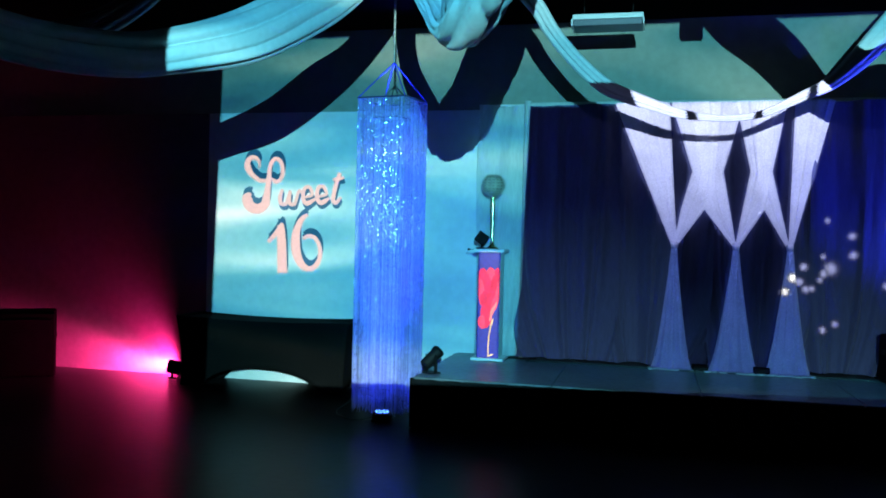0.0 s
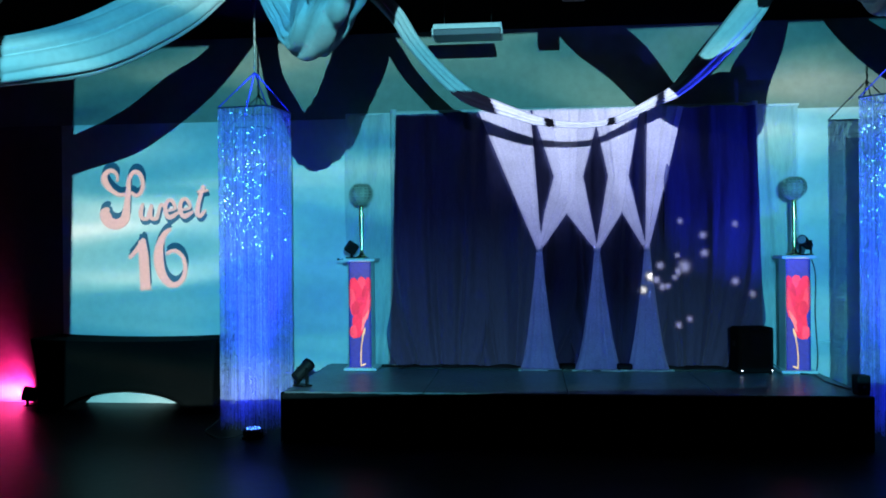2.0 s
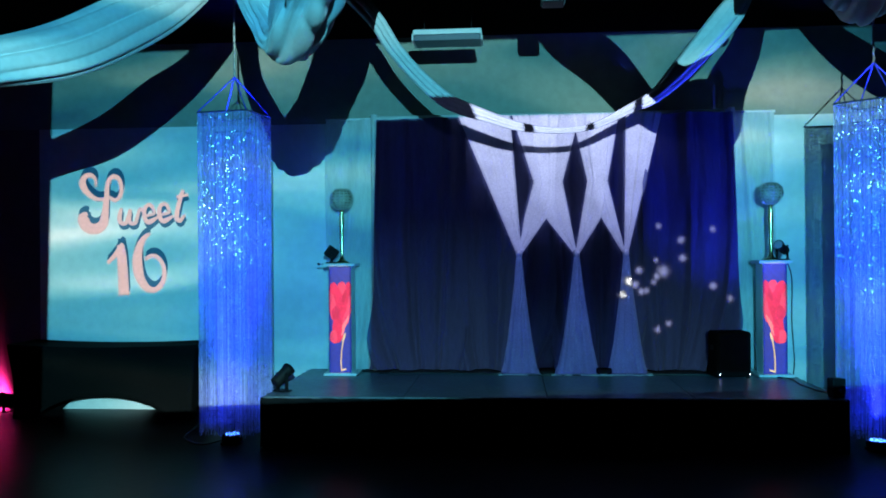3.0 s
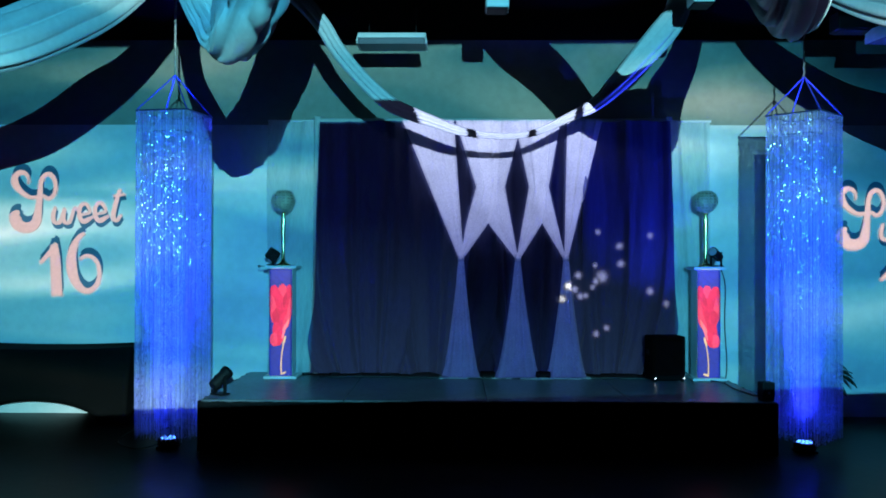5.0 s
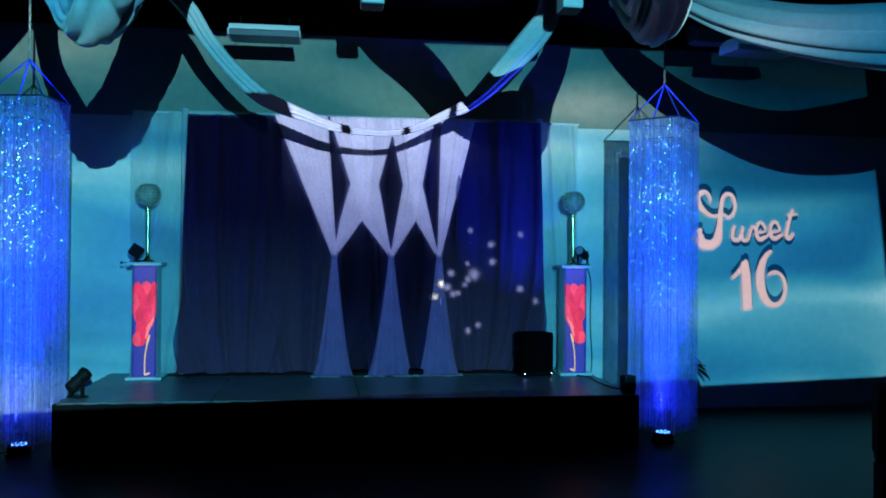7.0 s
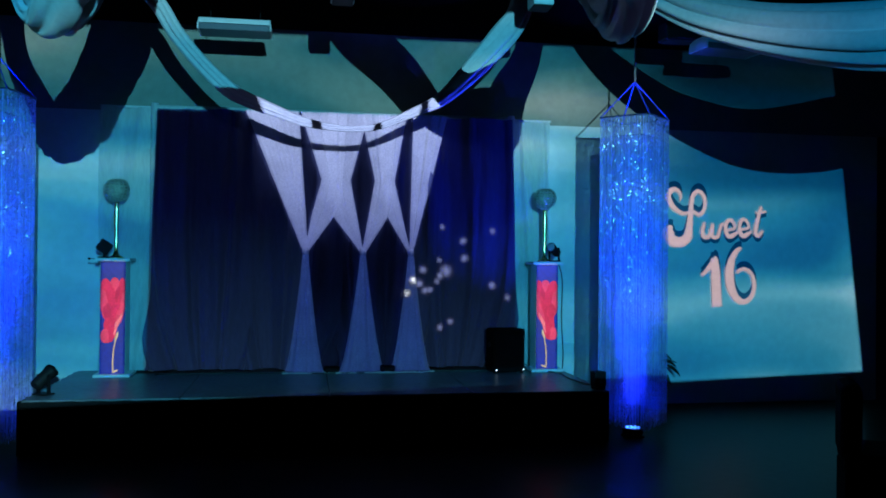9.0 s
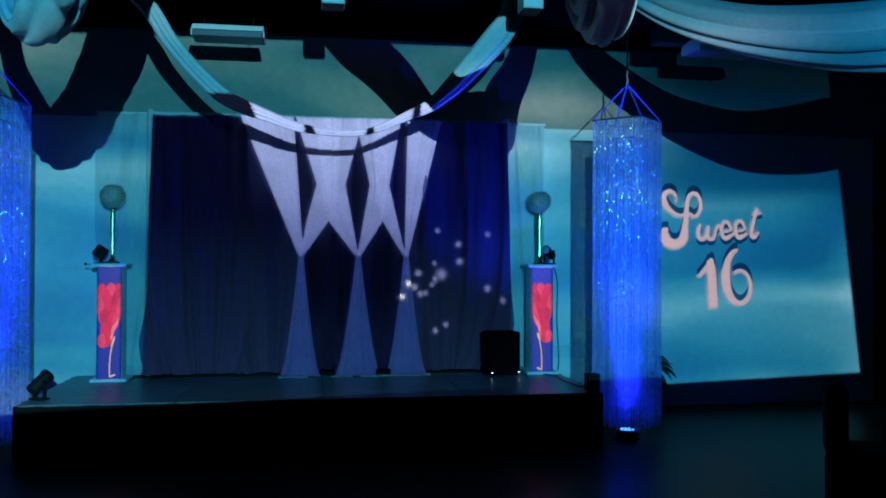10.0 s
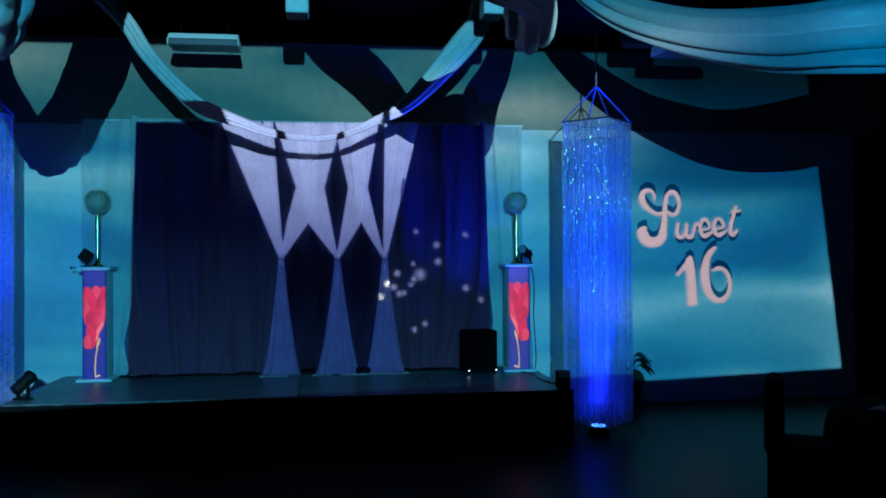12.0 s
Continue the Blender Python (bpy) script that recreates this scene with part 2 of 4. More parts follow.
def lathe(profile, steps=20, at=(0, 0, 0)):
    """A turned body from (radius, height) pairs, closed at both ends."""
    bm = bmesh.new()
    rings = []
    for r, z in profile:
        rings.append([bm.verts.new((at[0] + r * math.cos(2 * math.pi * k / steps), at[1] + r * math.sin(2 * math.pi * k / steps), at[2] + z)) for k in range(steps)])
    for a, b in zip(rings, rings[1:]):
        for k in range(steps):
            bm.faces.new((a[k], a[(k + 1) % steps], b[(k + 1) % steps], b[k]))
    bm.faces.new(rings[0][::-1])
    bm.faces.new(rings[-1])
    return bm


def tube(points, radius, sides=8, bm=None):
    """A round bar through the points."""
    bm = bm or bmesh.new()
    pts = [Vector(p) for p in points]
    rings = []
    for k, p in enumerate(pts):
        d = (pts[min(k + 1, len(pts) - 1)] - pts[max(k - 1, 0)]).normalized()
        a = d.cross(Vector((0, 0, 1)) if abs(d.z) < 0.9 else Vector((1, 0, 0))).normalized()
        b = d.cross(a)
        rings.append([bm.verts.new(p + radius * (math.cos(2 * math.pi * s / sides) * a + math.sin(2 * math.pi * s / sides) * b)) for s in range(sides)])
    for a, b in zip(rings, rings[1:]):
        for s in range(sides):
            bm.faces.new((a[s], a[(s + 1) % sides], b[(s + 1) % sides], b[s]))
    bm.faces.new(rings[0][::-1])
    bm.faces.new(rings[-1])
    return bm


def spline(points, n):
    """n + 1 places along a smooth curve through the points."""
    pts = [Vector(p) for p in points]
    pts = [2 * pts[0] - pts[1]] + pts + [2 * pts[-1] - pts[-2]]
    out = []
    for k in range(n + 1):
        f = k / n * (len(pts) - 3)
        i = min(int(f), len(pts) - 4)
        t = f - i
        a, b, c, d = pts[i : i + 4]
        out.append(0.5 * (2 * b + (c - a) * t + (2 * a - 5 * b + 4 * c - d) * t * t + (3 * b - a - 3 * c + d) * t ** 3))
    return out


def cloth(left, right, z0, z1, y, folds, depth, rows=40, cols=60, seed=0, sway=0.0, gather=None, slant=0.0, draw=None):
    """Hanging cloth between two edges x(z), with soft vertical folds; gather(z) scales their depth, draw pulls them to one side at the hem."""
    bm = bmesh.new()
    rnd = random.Random(seed)
    ph = [rnd.uniform(0, 6.28) for _ in range(4)]
    grid = []
    for r in range(rows + 1):
        z = z0 + (z1 - z0) * r / rows
        a, b = left(z), right(z)
        g = gather(z) if gather else 1.0
        line = []
        for c in range(cols + 1):
            s = c / cols
            u = s * folds + slant * z
            if draw:
                u += (s - draw) * folds * 0.9 * math.exp(-(z - z0) / 0.45)
            f = 1.7 * noise.noise(Vector((u * 1.1, z * 0.30, seed * 3.7))) + 0.8 * noise.noise(Vector((u * 2.7, z * 0.22, seed * 1.9 + 40))) + 0.30 * noise.noise(Vector((u * 4.5, z * 1.3, seed + 90))) + 0.10 * noise.noise(Vector((u * 6, z * 5, seed + 20)))
            line.append(bm.verts.new((a + (b - a) * s + 0.25 * depth * math.sin(5 * u + ph[0]), y + depth * g * f + sway * math.sin(2 * z + ph[0]), z)))
        grid.append(line)
    for p, q in zip(grid, grid[1:]):
        for c in range(cols):
            bm.faces.new((p[c], p[c + 1], q[c + 1], q[c]))
    return bm


def swag(points, seed=0, n=120, ring=120, folds=9, deep=0.42, crumple=0.0, twist=0.5, cross=0.0):
    """A gathered length of cloth along a hanging line through (x, y, z, height, depth): a flattened roll with long pleats."""
    rnd = random.Random(seed)
    line = spline([p[:3] for p in points], n)
    size = spline([(p[3], p[4], 0) for p in points], n)
    ph = [rnd.uniform(0, 6.28) for _ in range(5)]
    bm = bmesh.new()
    rings = []
    for k, p in enumerate(line):
        s = k / n
        d = (line[min(k + 1, n)] - line[max(k - 1, 0)]).normalized()
        side = d.cross(Vector((0, 0, 1)))
        side = side.normalized() if side.length > 1e-3 else Vector((1, 0, 0))
        up = side.cross(d).normalized()
        w, h = max(size[k].x, 0.04), max(size[k].y, 0.04)
        turn = twist * (noise.noise(Vector((2.2 * s, seed, 0.3))) + 0.8 * s)
        row = []
        for m in range(ring):
            a = 2 * math.pi * m / ring
            around = Vector((math.cos(a), math.sin(a), 0))
            wave = 0.5 * folds * a + ph[0] + 2.2 * turn + 1.1 * noise.noise(around * 1.2 + Vector((0, 0, 1.6 * s + seed)))
            strength = min(1.0, max(0.15, 0.65 + 1.1 * noise.noise(around * 1.3 + Vector((0, 0, 2.0 * s + 2 * seed)))))
            crease = (1.07 - deep * strength * (1 - abs(math.sin(wave)) ** 0.7)
                      + 0.06 * math.sin(2 * a + 3 * s + ph[1]) + 0.06 * noise.noise(around * 1.6 + Vector((0, 0, 5 * s + seed)))
                      + 0.03 * noise.noise(around * 5 + Vector((0, 0, 7 * s + seed)))
                      - crumple * max(0.0, 1 - 5 * abs(noise.noise(around * 1.5 + Vector((0.4 * seed, 2.0 * math.sin(a), 6 * s + seed))))) * (0.6 + noise.noise(around + Vector((0, 0, 8 * s))))
                      - cross * (1 - abs(math.sin(math.pi * (13 * s + 1.2 * noise.noise(around * 1.1 + Vector((0, 0, seed)))))) ** 0.5) * (0.5 + noise.noise(around * 0.9 + Vector((0, 0, 4 * s)))))
            row.append(bm.verts.new(p + (0.5 * h * math.cos(a) * crease) * side + (0.5 * w * math.sin(a) * crease) * up))
        rings.append(row)
    for a, b in zip(rings, rings[1:]):
        for m in range(ring):
            bm.faces.new((a[m], a[(m + 1) % ring], b[(m + 1) % ring], b[m]))
    bm.faces.new(rings[0][::-1])
    bm.faces.new(rings[-1])
    return bm


# ---- the hall ----
def structure(name, bm, mat, label, category):
    return tagged(part(name, bm, mat), label, category, kind="structure")


X0, X1, Y0, TOP = -9.2, 8.2, -13.0, 3.97
structure("floor", box(X1 - X0 + 0.4, WALL_Y - Y0 + 0.4, 0.2, ((X0 + X1) / 2, (WALL_Y + Y0) / 2, FLOOR_Z - 0.2)), M["floor"], "dark polished dance floor with faint scuffs", "floor")
structure("ceiling", box(X1 - X0 + 0.4, WALL_Y - Y0 + 0.4, 0.2, ((X0 + X1) / 2, (WALL_Y + Y0) / 2, TOP)), M["ceiling"], "black painted open ceiling of the hall", "ceiling")
WALL_W, WALL_E = -5.46, 6.38     # between these the wall is white; beyond, past the picture, coloured darker
structure("wall_north", box(WALL_E - WALL_W, 0.2, 3.066, ((WALL_W + WALL_E) / 2, WALL_Y + 0.1, 0)), M["wall"], "white painted wall behind the stage", "wall")
structure("wall_north_west", box(WALL_W - X0 + 0.2, 0.2, 3.066, ((WALL_W + X0 - 0.2) / 2, WALL_Y + 0.1, 0)), M["side_wall"], "darker end of the wall beyond the projected picture", "wall")
structure("wall_north_east", box(X1 + 0.2 - WALL_E, 0.2, 3.066, ((X1 + 0.2 + WALL_E) / 2, WALL_Y + 0.1, 0)), M["dark_wall"], "darker end of the wall beyond the projected picture", "wall")
structure("wall_north_upper", box(X1 - X0 + 0.4, 0.19, TOP - 3.066, ((X0 + X1) / 2, WALL_Y + 0.105, 3.066)), M["wall_top"], "olive grey painted upper wall strip", "wall")
structure("wall_south", box(X1 - X0 + 0.4, 0.2, TOP, ((X0 + X1) / 2, Y0 - 0.1, 0)), M["dark_wall"], "dark painted wall at the back of the hall", "wall")
structure("wall_west", box(0.2, WALL_Y - Y0, TOP, (X0 - 0.1, (WALL_Y + Y0) / 2, 0)), M["dark_wall"], "dark painted side wall", "wall")
structure("wall_east", box(0.2, WALL_Y - Y0, TOP, (X1 + 0.1, (WALL_Y + Y0) / 2, 0)), M["dark_wall"], "dark painted side wall", "wall")


structure("trim", box(0.22, 0.02, 0.022, (2.62, WALL_Y - 0.011, 0.675), 0.003), M["white"], "short white cable trunking on the wall", "trunking")


# ---- stage ----
def build_stage():
    st = thing("stage", pose(0, 0, 0), "low black stage of four decks with a black cloth skirt", "stage")
    for k in range(4):
        x = -1.83 + 1.22 * k
        part("deck", box(1.214, 1.75, 0.05, (x, 0.875, STAGE_Z - 0.05), 0.006), M["deck"], st)
    def skirt(a, b):
        d = Vector((b[0] - a[0], b[1] - a[1], 0))
        nrm = Vector((d.y, -d.x, 0)).normalized()
        bm = bmesh.new()
        n = int(d.length / 0.03)
        rows = []
        for zz in (FLOOR_Z + 0.004, 0.25, STAGE_Z - 0.012):
            rows.append([bm.verts.new(Vector((*a, 0)) + d * (k / n) + nrm * (0.012 * math.sin(k * 0.9) + 0.012) + Vector((0, 0, zz))) for k in range(n + 1)])
        for p, q in zip(rows, rows[1:]):
            for k in range(n):
                bm.faces.new((p[k], p[k + 1], q[k + 1], q[k]))
        return bm
    part("skirt", skirt((-2.44, -0.004), (2.44, -0.004)), M["skirt"], st, "pleated black cloth skirt", True)
    part("skirt", skirt((-2.444, 1.75), (-2.444, 0.0)), M["skirt"], st, "", True)
    part("skirt", skirt((2.444, 0.0), (2.444, 1.75)), M["skirt"], st, "", True)
    part("under_frame", box(4.7, 1.62, STAGE_Z - 0.06 - FLOOR_Z, (0, 0.87, FLOOR_Z + 0.004)), M["black"], st)


build_stage()


# ---- backdrop of drapes ----
CUR_L, CUR_R, CUR_TOP, CUR_Y = -1.66, 1.91, 3.055, 1.46


def build_backdrop():
    drape = thing("stage_curtain", pose(0, CUR_Y, STAGE_Z), "full-height navy blue curtain hung behind the stage", "curtain")
    for k in range(4):
        a, b = CUR_L + (CUR_R - CUR_L) * k / 4, CUR_L + (CUR_R - CUR_L) * (k + 1) / 4
        lo = 0.09 if k == 0 else 0.0
        hi = 0.09 if k == 3 else 0.0
        bm = cloth(lambda z: a - 0.015 - lo * (1 - z / 2.605), lambda z: b + 0.015 + hi * (1 - z / 2.605), 0.032, CUR_TOP - STAGE_Z, 0.012 * (k % 2), 3.2, 0.085, 60, 110, 11 + k, 0.012, None, 0.0, (0.62, 0.3, 0.5, 0.2)[k])
        part("curtain_panel", bm, M["velvet"], drape, "", True)
    rail = thing("curtain_rail", pose(0, 1.578, STAGE_Z), "pale covered pipe frame carrying the stage curtains", "curtain rail")
    part("crossbar", tube([(CUR_L - 0.03, 0, 2.628), (CUR_R + 0.02, 0, 2.628)], 0.026), M["side_sheer"], rail)
    for x in (CUR_L - 0.045, CUR_R + 0.02):
        part("upright", tube([(x, 0, 0.01), (x, 0, 2.668)], 0.036), M["side_sheer"], rail)
        part("foot_plate", box(0.3, 0.3, 0.01, (x, 0.08, 0.002)), M["black"], rail)
    for a, b, lab in ((-2.23, CUR_L + 0.02, "pale sheer side drape beside the stage curtain"), (CUR_R - 0.02, 2.38, "pale sheer side drape beside the stage curtain")):
        side = thing("side_drape", pose(0, 1.64, STAGE_Z), lab, "curtain", "pale side drapes")
        part("cloth", cloth(lambda z: a, lambda z: b, 0.005, 2.635, 0, 2.6, 0.030, 40, 60, 31 + int(a), 0.01, None, -0.55 if a < 0 else 0.3), M["side_sheer"], side, "", True)
        part("header_rod", tube([(a, 0.0, 2.635), (b, 0.0, 2.635)], 0.012), M["white"], side)


build_backdrop()

# sheer panels: (x at the top left, top right), the tie that gathers them
SH_TOP, SH_TIE = 3.056, 1.662
TIES = (-0.214, 0.356, 0.841)


def edges(points):
    """x by height from (z, x) pairs, straight between them."""
    zs, xs = [p[0] for p in points], [p[1] for p in points]
    return lambda z: float(np.interp(z, zs, xs))


# each panel: left edge, right edge, lowest height
PANELS = (
    (0, edges([(SH_TIE, -0.242), (3.056, -0.815)]), edges([(SH_TIE, -0.190), (3.056, -0.295)]), SH_TIE),
    (0, edges([(SH_TIE, -0.228), (2.003, -0.167), (2.380, -0.068), (3.056, -0.281)]), edges([(SH_TIE, -0.185), (2.003, 0.056), (2.191, 0.136), (3.056, 0.172)]), SH_TIE),
    (1, edges([(SH_TIE, 0.328), (2.003, 0.066), (2.191, 0.004), (3.056, -0.073)]), edges([(SH_TIE, 0.366), (2.380, 0.232), (3.056, 0.408)]), SH_TIE),
    (1, edges([(SH_TIE, 0.347), (2.380, 0.472), (3.056, 0.323)]), edges([(SH_TIE, 0.385), (2.003, 0.597), (2.191, 0.639), (3.056, 0.691)]), SH_TIE),
    (2, edges([(SH_TIE, 0.812), (2.003, 0.611), (2.191, 0.553), (3.056, 0.502)]), edges([(SH_TIE, 0.845), (2.380, 0.675), (3.056, 0.794)]), SH_TIE),
    (2, edges([(SH_TIE, 0.826), (3.056, 0.851)]), edges([(SH_TIE, 0.872), (3.056, 1.215)]), SH_TIE),
)


def tail_edge(x, side, foot):
    """A tail is narrow under its tie and flares towards its foot."""
    return edges([(0.45, x + side * foot), (0.55, x + side * foot * 0.84), (0.77, x + side * foot * 0.64), (1.1, x + side * foot * 0.42), (1.39, x + side * foot * 0.25), (SH_TIE, x + side * 0.026)])


TAILS = tuple((tail_edge(x, -1, foot), tail_edge(x, 1, foot)) for x, foot in zip(TIES, (0.195, 0.235, 0.21)))


def build_sheers():
    for k, x in enumerate(TIES):
        sh = thing("sheer_curtain", pose(0, 0, 0), "white sequinned sheer curtain gathered by a tie", "curtain", "gathered sheers on the stage curtain")
        for j, (tie, l, r, lo) in enumerate(PANELS):
            if tie == k:
                part("upper_panel", cloth(l, r, lo, SH_TOP, 1.362 + 0.014 * (j % 3), 3.5, 0.017, 60, 60, 50 + j, 0.0, lambda z: 0.25 + 0.75 * (z - SH_TIE) / (SH_TOP - SH_TIE)), M["sheer"], sh, "", True)
        part("tail", cloth(*TAILS[k], 0.456, SH_TIE, 1.362, 4, 0.016, 36, 40, 70 + k, 0.0, lambda z: 0.4 + 1.2 * (1.7 - z)), M["sheer"], sh, "", True)
        bm = bmesh.new()
        l, r = TAILS[k]
        rows = []
        for j in range(7):
            row = []
            for q in range(31):
                f = q / 30
                ruffle = noise.noise(Vector((7 * f, 1.5 * j / 6, 5.0 * k)))
                along = l(0.45) - 0.03 + (r(0.45) - l(0.45) + 0.07) * f
                row.append(bm.verts.new((along + 0.02 * ruffle, 1.375 - (0.105 + 0.045 * ruffle) * j / 6, STAGE_Z + 0.005 + (0.020 * abs(noise.noise(Vector((11 * f, 2.0 * j / 6, 3.0 * k + 9)))) + 0.006) * (1 - j / 6) + 0.010 * (j == 5))))
            rows.append(row)
        for p, q in zip(rows, rows[1:]):
            for c in range(30):
                bm.faces.new((p[c], p[c + 1], q[c + 1], q[c]))
        part("pooled_hem", bm, M["sheer"], sh, "crumpled hem pooled on the stage", True)
        bm = bmesh.new()
        rnd = random.Random(300 + k)
        for n_ in range(420):
            low = rnd.random() < 0.90
            z = 0.50 + 1.12 * rnd.random() ** 0.6 if low else 1.67 + 1.12 * rnd.random() ** 2
            l, r = TAILS[k] if low else rnd.choice([(q[1], q[2]) for q in PANELS if q[0] == k])
            c = Vector((l(z) + (r(z) - l(z)) * rnd.uniform(0.06, 0.94), 1.328, z))
            a, b = rnd.gauss(0, 0.22), rnd.gauss(0, 0.22)
            e = 0.0036 if low else 0.003
            bm.faces.new([bm.verts.new(c + Vector((e * u, e * (a * u + b * w), e * w))) for u, w in ((-1, 0), (0, -1), (1, 0), (0, 1))])
        tagged(part("sequin_glitter", bm, M["sequin"], sh, "small silver sequins"), kind="stuff")
        part("tie_band", lathe([(0.026, 0), (0.034, 0.02), (0.034, 0.05), (0.026, 0.07)], 14, (x, 1.362, SH_TIE - 0.035)), M["sheer"], sh)


build_sheers()


# ---- swags under the ceiling ----
def build_swag(points, seed, label, folds=9, deep=0.42, crumple=0.0, twist=0.5, cross=0.0):
    sw = thing("ceiling_swag", pose(0, 0, 0), label, "drape", "swags hung from the ceiling")
    part("cloth", swag(points, seed, folds=folds, deep=deep, crumple=crumple, twist=twist, cross=cross), M["swag"], sw, "", True)
    for p in (points[0], points[-1]):
        part("ceiling_hook", tube([(p[0], p[1], p[2] - 0.06), (p[0], p[1], TOP + 0.01)], 0.012, 8), M["black"], sw)


# each swag runs through (x, y, z, height, depth of the roll)
build_swag([(-1.666, 0.033, 3.950, 0.169, 0.149), (-1.663, 0.033, 3.939, 0.168, 0.148), (-1.546, 0.032, 3.812, 0.148, 0.139), (-1.408, 0.031, 3.646, 0.139, 0.129), (-1.281, 0.029, 3.440, 0.134, 0.119),
            (-1.084, 0.026, 3.205, 0.129, 0.109), (-0.856, 0.024, 2.993, 0.133, 0.095), (-0.678, 0.024, 2.900, 0.120, 0.089), (-0.439, 0.023, 2.811, 0.094, 0.074), (-0.260, 0.022, 2.749, 0.080, 0.061),
            (-0.061, 0.022, 2.712, 0.059, 0.052), (0.178, 0.022, 2.699, 0.051, 0.051), (0.411, 0.022, 2.734, 0.055, 0.051), (0.694, 0.023, 2.862, 0.076, 0.064), (0.912, 0.054, 2.975, 0.110, 0.079),
            (1.109, 0.081, 3.155, 0.162, 0.093), (1.296, 0.083, 3.363, 0.205, 0.109), (1.502, 0.085, 3.602, 0.235, 0.129), (1.619, 0.087, 3.773, 0.208, 0.139), (1.662, 0.089, 3.950, 0.204, 0.141)],
           3, "long pale satin swag draped in front of the stage", 6, 0.6, 0.0, 0.25)
build_swag([(-2.297, -1.208, 3.950, 0.237, 0.135), (-2.346, -1.294, 3.794, 0.250, 0.125), (-2.553, -1.614, 3.400, 0.273, 0.115), (-2.732, -1.958, 3.155, 0.332, 0.193), (-2.920, -2.348, 2.907, 0.313, 0.216),
            (-3.150, -2.690, 2.756, 0.264, 0.275), (-3.341, -3.040, 2.656, 0.242, 0.264), (-3.592, -3.606, 2.638, 0.237, 0.260), (-3.889, -4.434, 2.767, 0.255, 0.244), (-4.306, -5.885, 3.124, 0.278, 0.194),
            (-4.706, -7.339, 3.950, 0.315, 0.202)],
           5, "long pale satin swag sagging over the dance floor", 8, 0.5)
build_swag([(2.186, -0.985, 3.950, 0.241, 0.217), (2.293, -1.142, 3.682, 0.227, 0.227), (2.492, -1.544, 3.391, 0.283, 0.252), (2.720, -2.085, 3.137, 0.321, 0.214), (2.959, -2.666, 2.950, 0.385, 0.209),
            (3.134, -3.033, 2.887, 0.422, 0.178), (3.430, -3.190, 2.902, 0.470, 0.146), (3.747, -3.406, 2.978, 0.470, 0.146), (4.348, -3.773, 3.183, 0.362, 0.147), (5.210, -4.134, 3.540, 0.345, 0.161),
            (6.076, -4.501, 3.926, 0.345, 0.161), (6.092, -4.506, 3.950, 0.344, 0.161)],
           7, "wide pale satin swag sagging over the dance floor", 8, 0.8, 0.0, 0.9)
build_swag([(-2.053, -1.510, 3.950, 0.177, 0.135), (-1.951, -2.143, 3.553, 0.166, 0.134), (-1.714, -2.726, 3.144, 0.165, 0.136), (-1.399, -3.047, 2.731, 0.199, 0.266),
            (-1.159, -3.540, 2.873, 0.396, 0.332), (-0.977, -3.969, 3.031, 0.396, 0.290), (-0.768, -4.326, 3.390, 0.400, 0.274), (-0.615, -4.648, 3.950, 0.397, 0.278)],
           9, "bunched pale satin swag seen end on", 7, 0.44, 0.34, 0.7, 0.15)
build_swag([(1.858, -1.226, 3.950, 0.259, 0.218), (1.748, -1.551, 3.666, 0.259, 0.207), (1.634, -1.869, 3.404, 0.260, 0.229), (1.447, -2.541, 3.153, 0.257, 0.257), (1.297, -3.201, 2.845, 0.268, 0.256),
            (1.197, -3.597, 2.952, 0.344, 0.230), (0.901, -3.923, 2.914, 0.251, 0.173), (0.618, -4.198, 3.182, 0.276, 0.253), (0.359, -4.432, 3.422, 0.270, 0.241), (0.188, -4.646, 3.950, 0.249, 0.233)],
           12, "bunched pale satin swag seen end on", 6, 0.32, 0.20)
build_swag([(-4.003, -1.344, 3.950, 0.159, 0.121), (-4.164, -1.411, 3.541, 0.189, 0.137), (-4.700, -1.459, 3.236, 0.231, 0.157), (-5.347, -1.549, 3.142, 0.252, 0.168), (-6.309, -1.635, 3.214, 0.233, 0.159),
            (-7.602, -1.804, 3.674, 0.178, 0.136), (-7.805, -1.827, 3.950, 0.161, 0.126)],
           15, "long pale satin swag hanging unlit near the side wall")


# ---- bead columns ----
def bead_string(x, y, turn, wide, z0, z1, rnd):
    """One string of small flat crystal facets, each turned and tipped its own way."""
    low = z0 + rnd.uniform(0, 0.05)
    n = int((z1 - low) / 0.009)
    verts, faces = [], []
    for k in range(n):
        z = low + (z1 - low) * (k + 0.5) / n
        a = turn + (rnd.gauss(0, 0.36) if rnd.random() > 0.3 else rnd.uniform(-1.1, 1.1))
        half = wide * (0.5 if rnd.random() > 0.15 else rnd.uniform(0.3, 0.5))
        dx, dy = half * math.cos(a), half * math.sin(a)
        tip = 0.0047 * rnd.gauss(0.0, 0.048)
        ox, oy = tip * math.sin(a), -tip * math.cos(a)
        verts += [(x - dx - ox, y - dy - oy, z - 0.0047), (x + dx - ox, y + dy - oy, z - 0.0047), (x + dx + ox, y + dy + oy, z + 0.0047), (x - dx + ox, y - dy + oy, z + 0.0047)]
        faces.append((4 * k, 4 * k + 1, 4 * k + 2, 4 * k + 3))
    me = bpy.data.meshes.new("bead_string")
    me.from_pydata(verts, [], faces)
    me.materials.append(M["bead"])
    return me


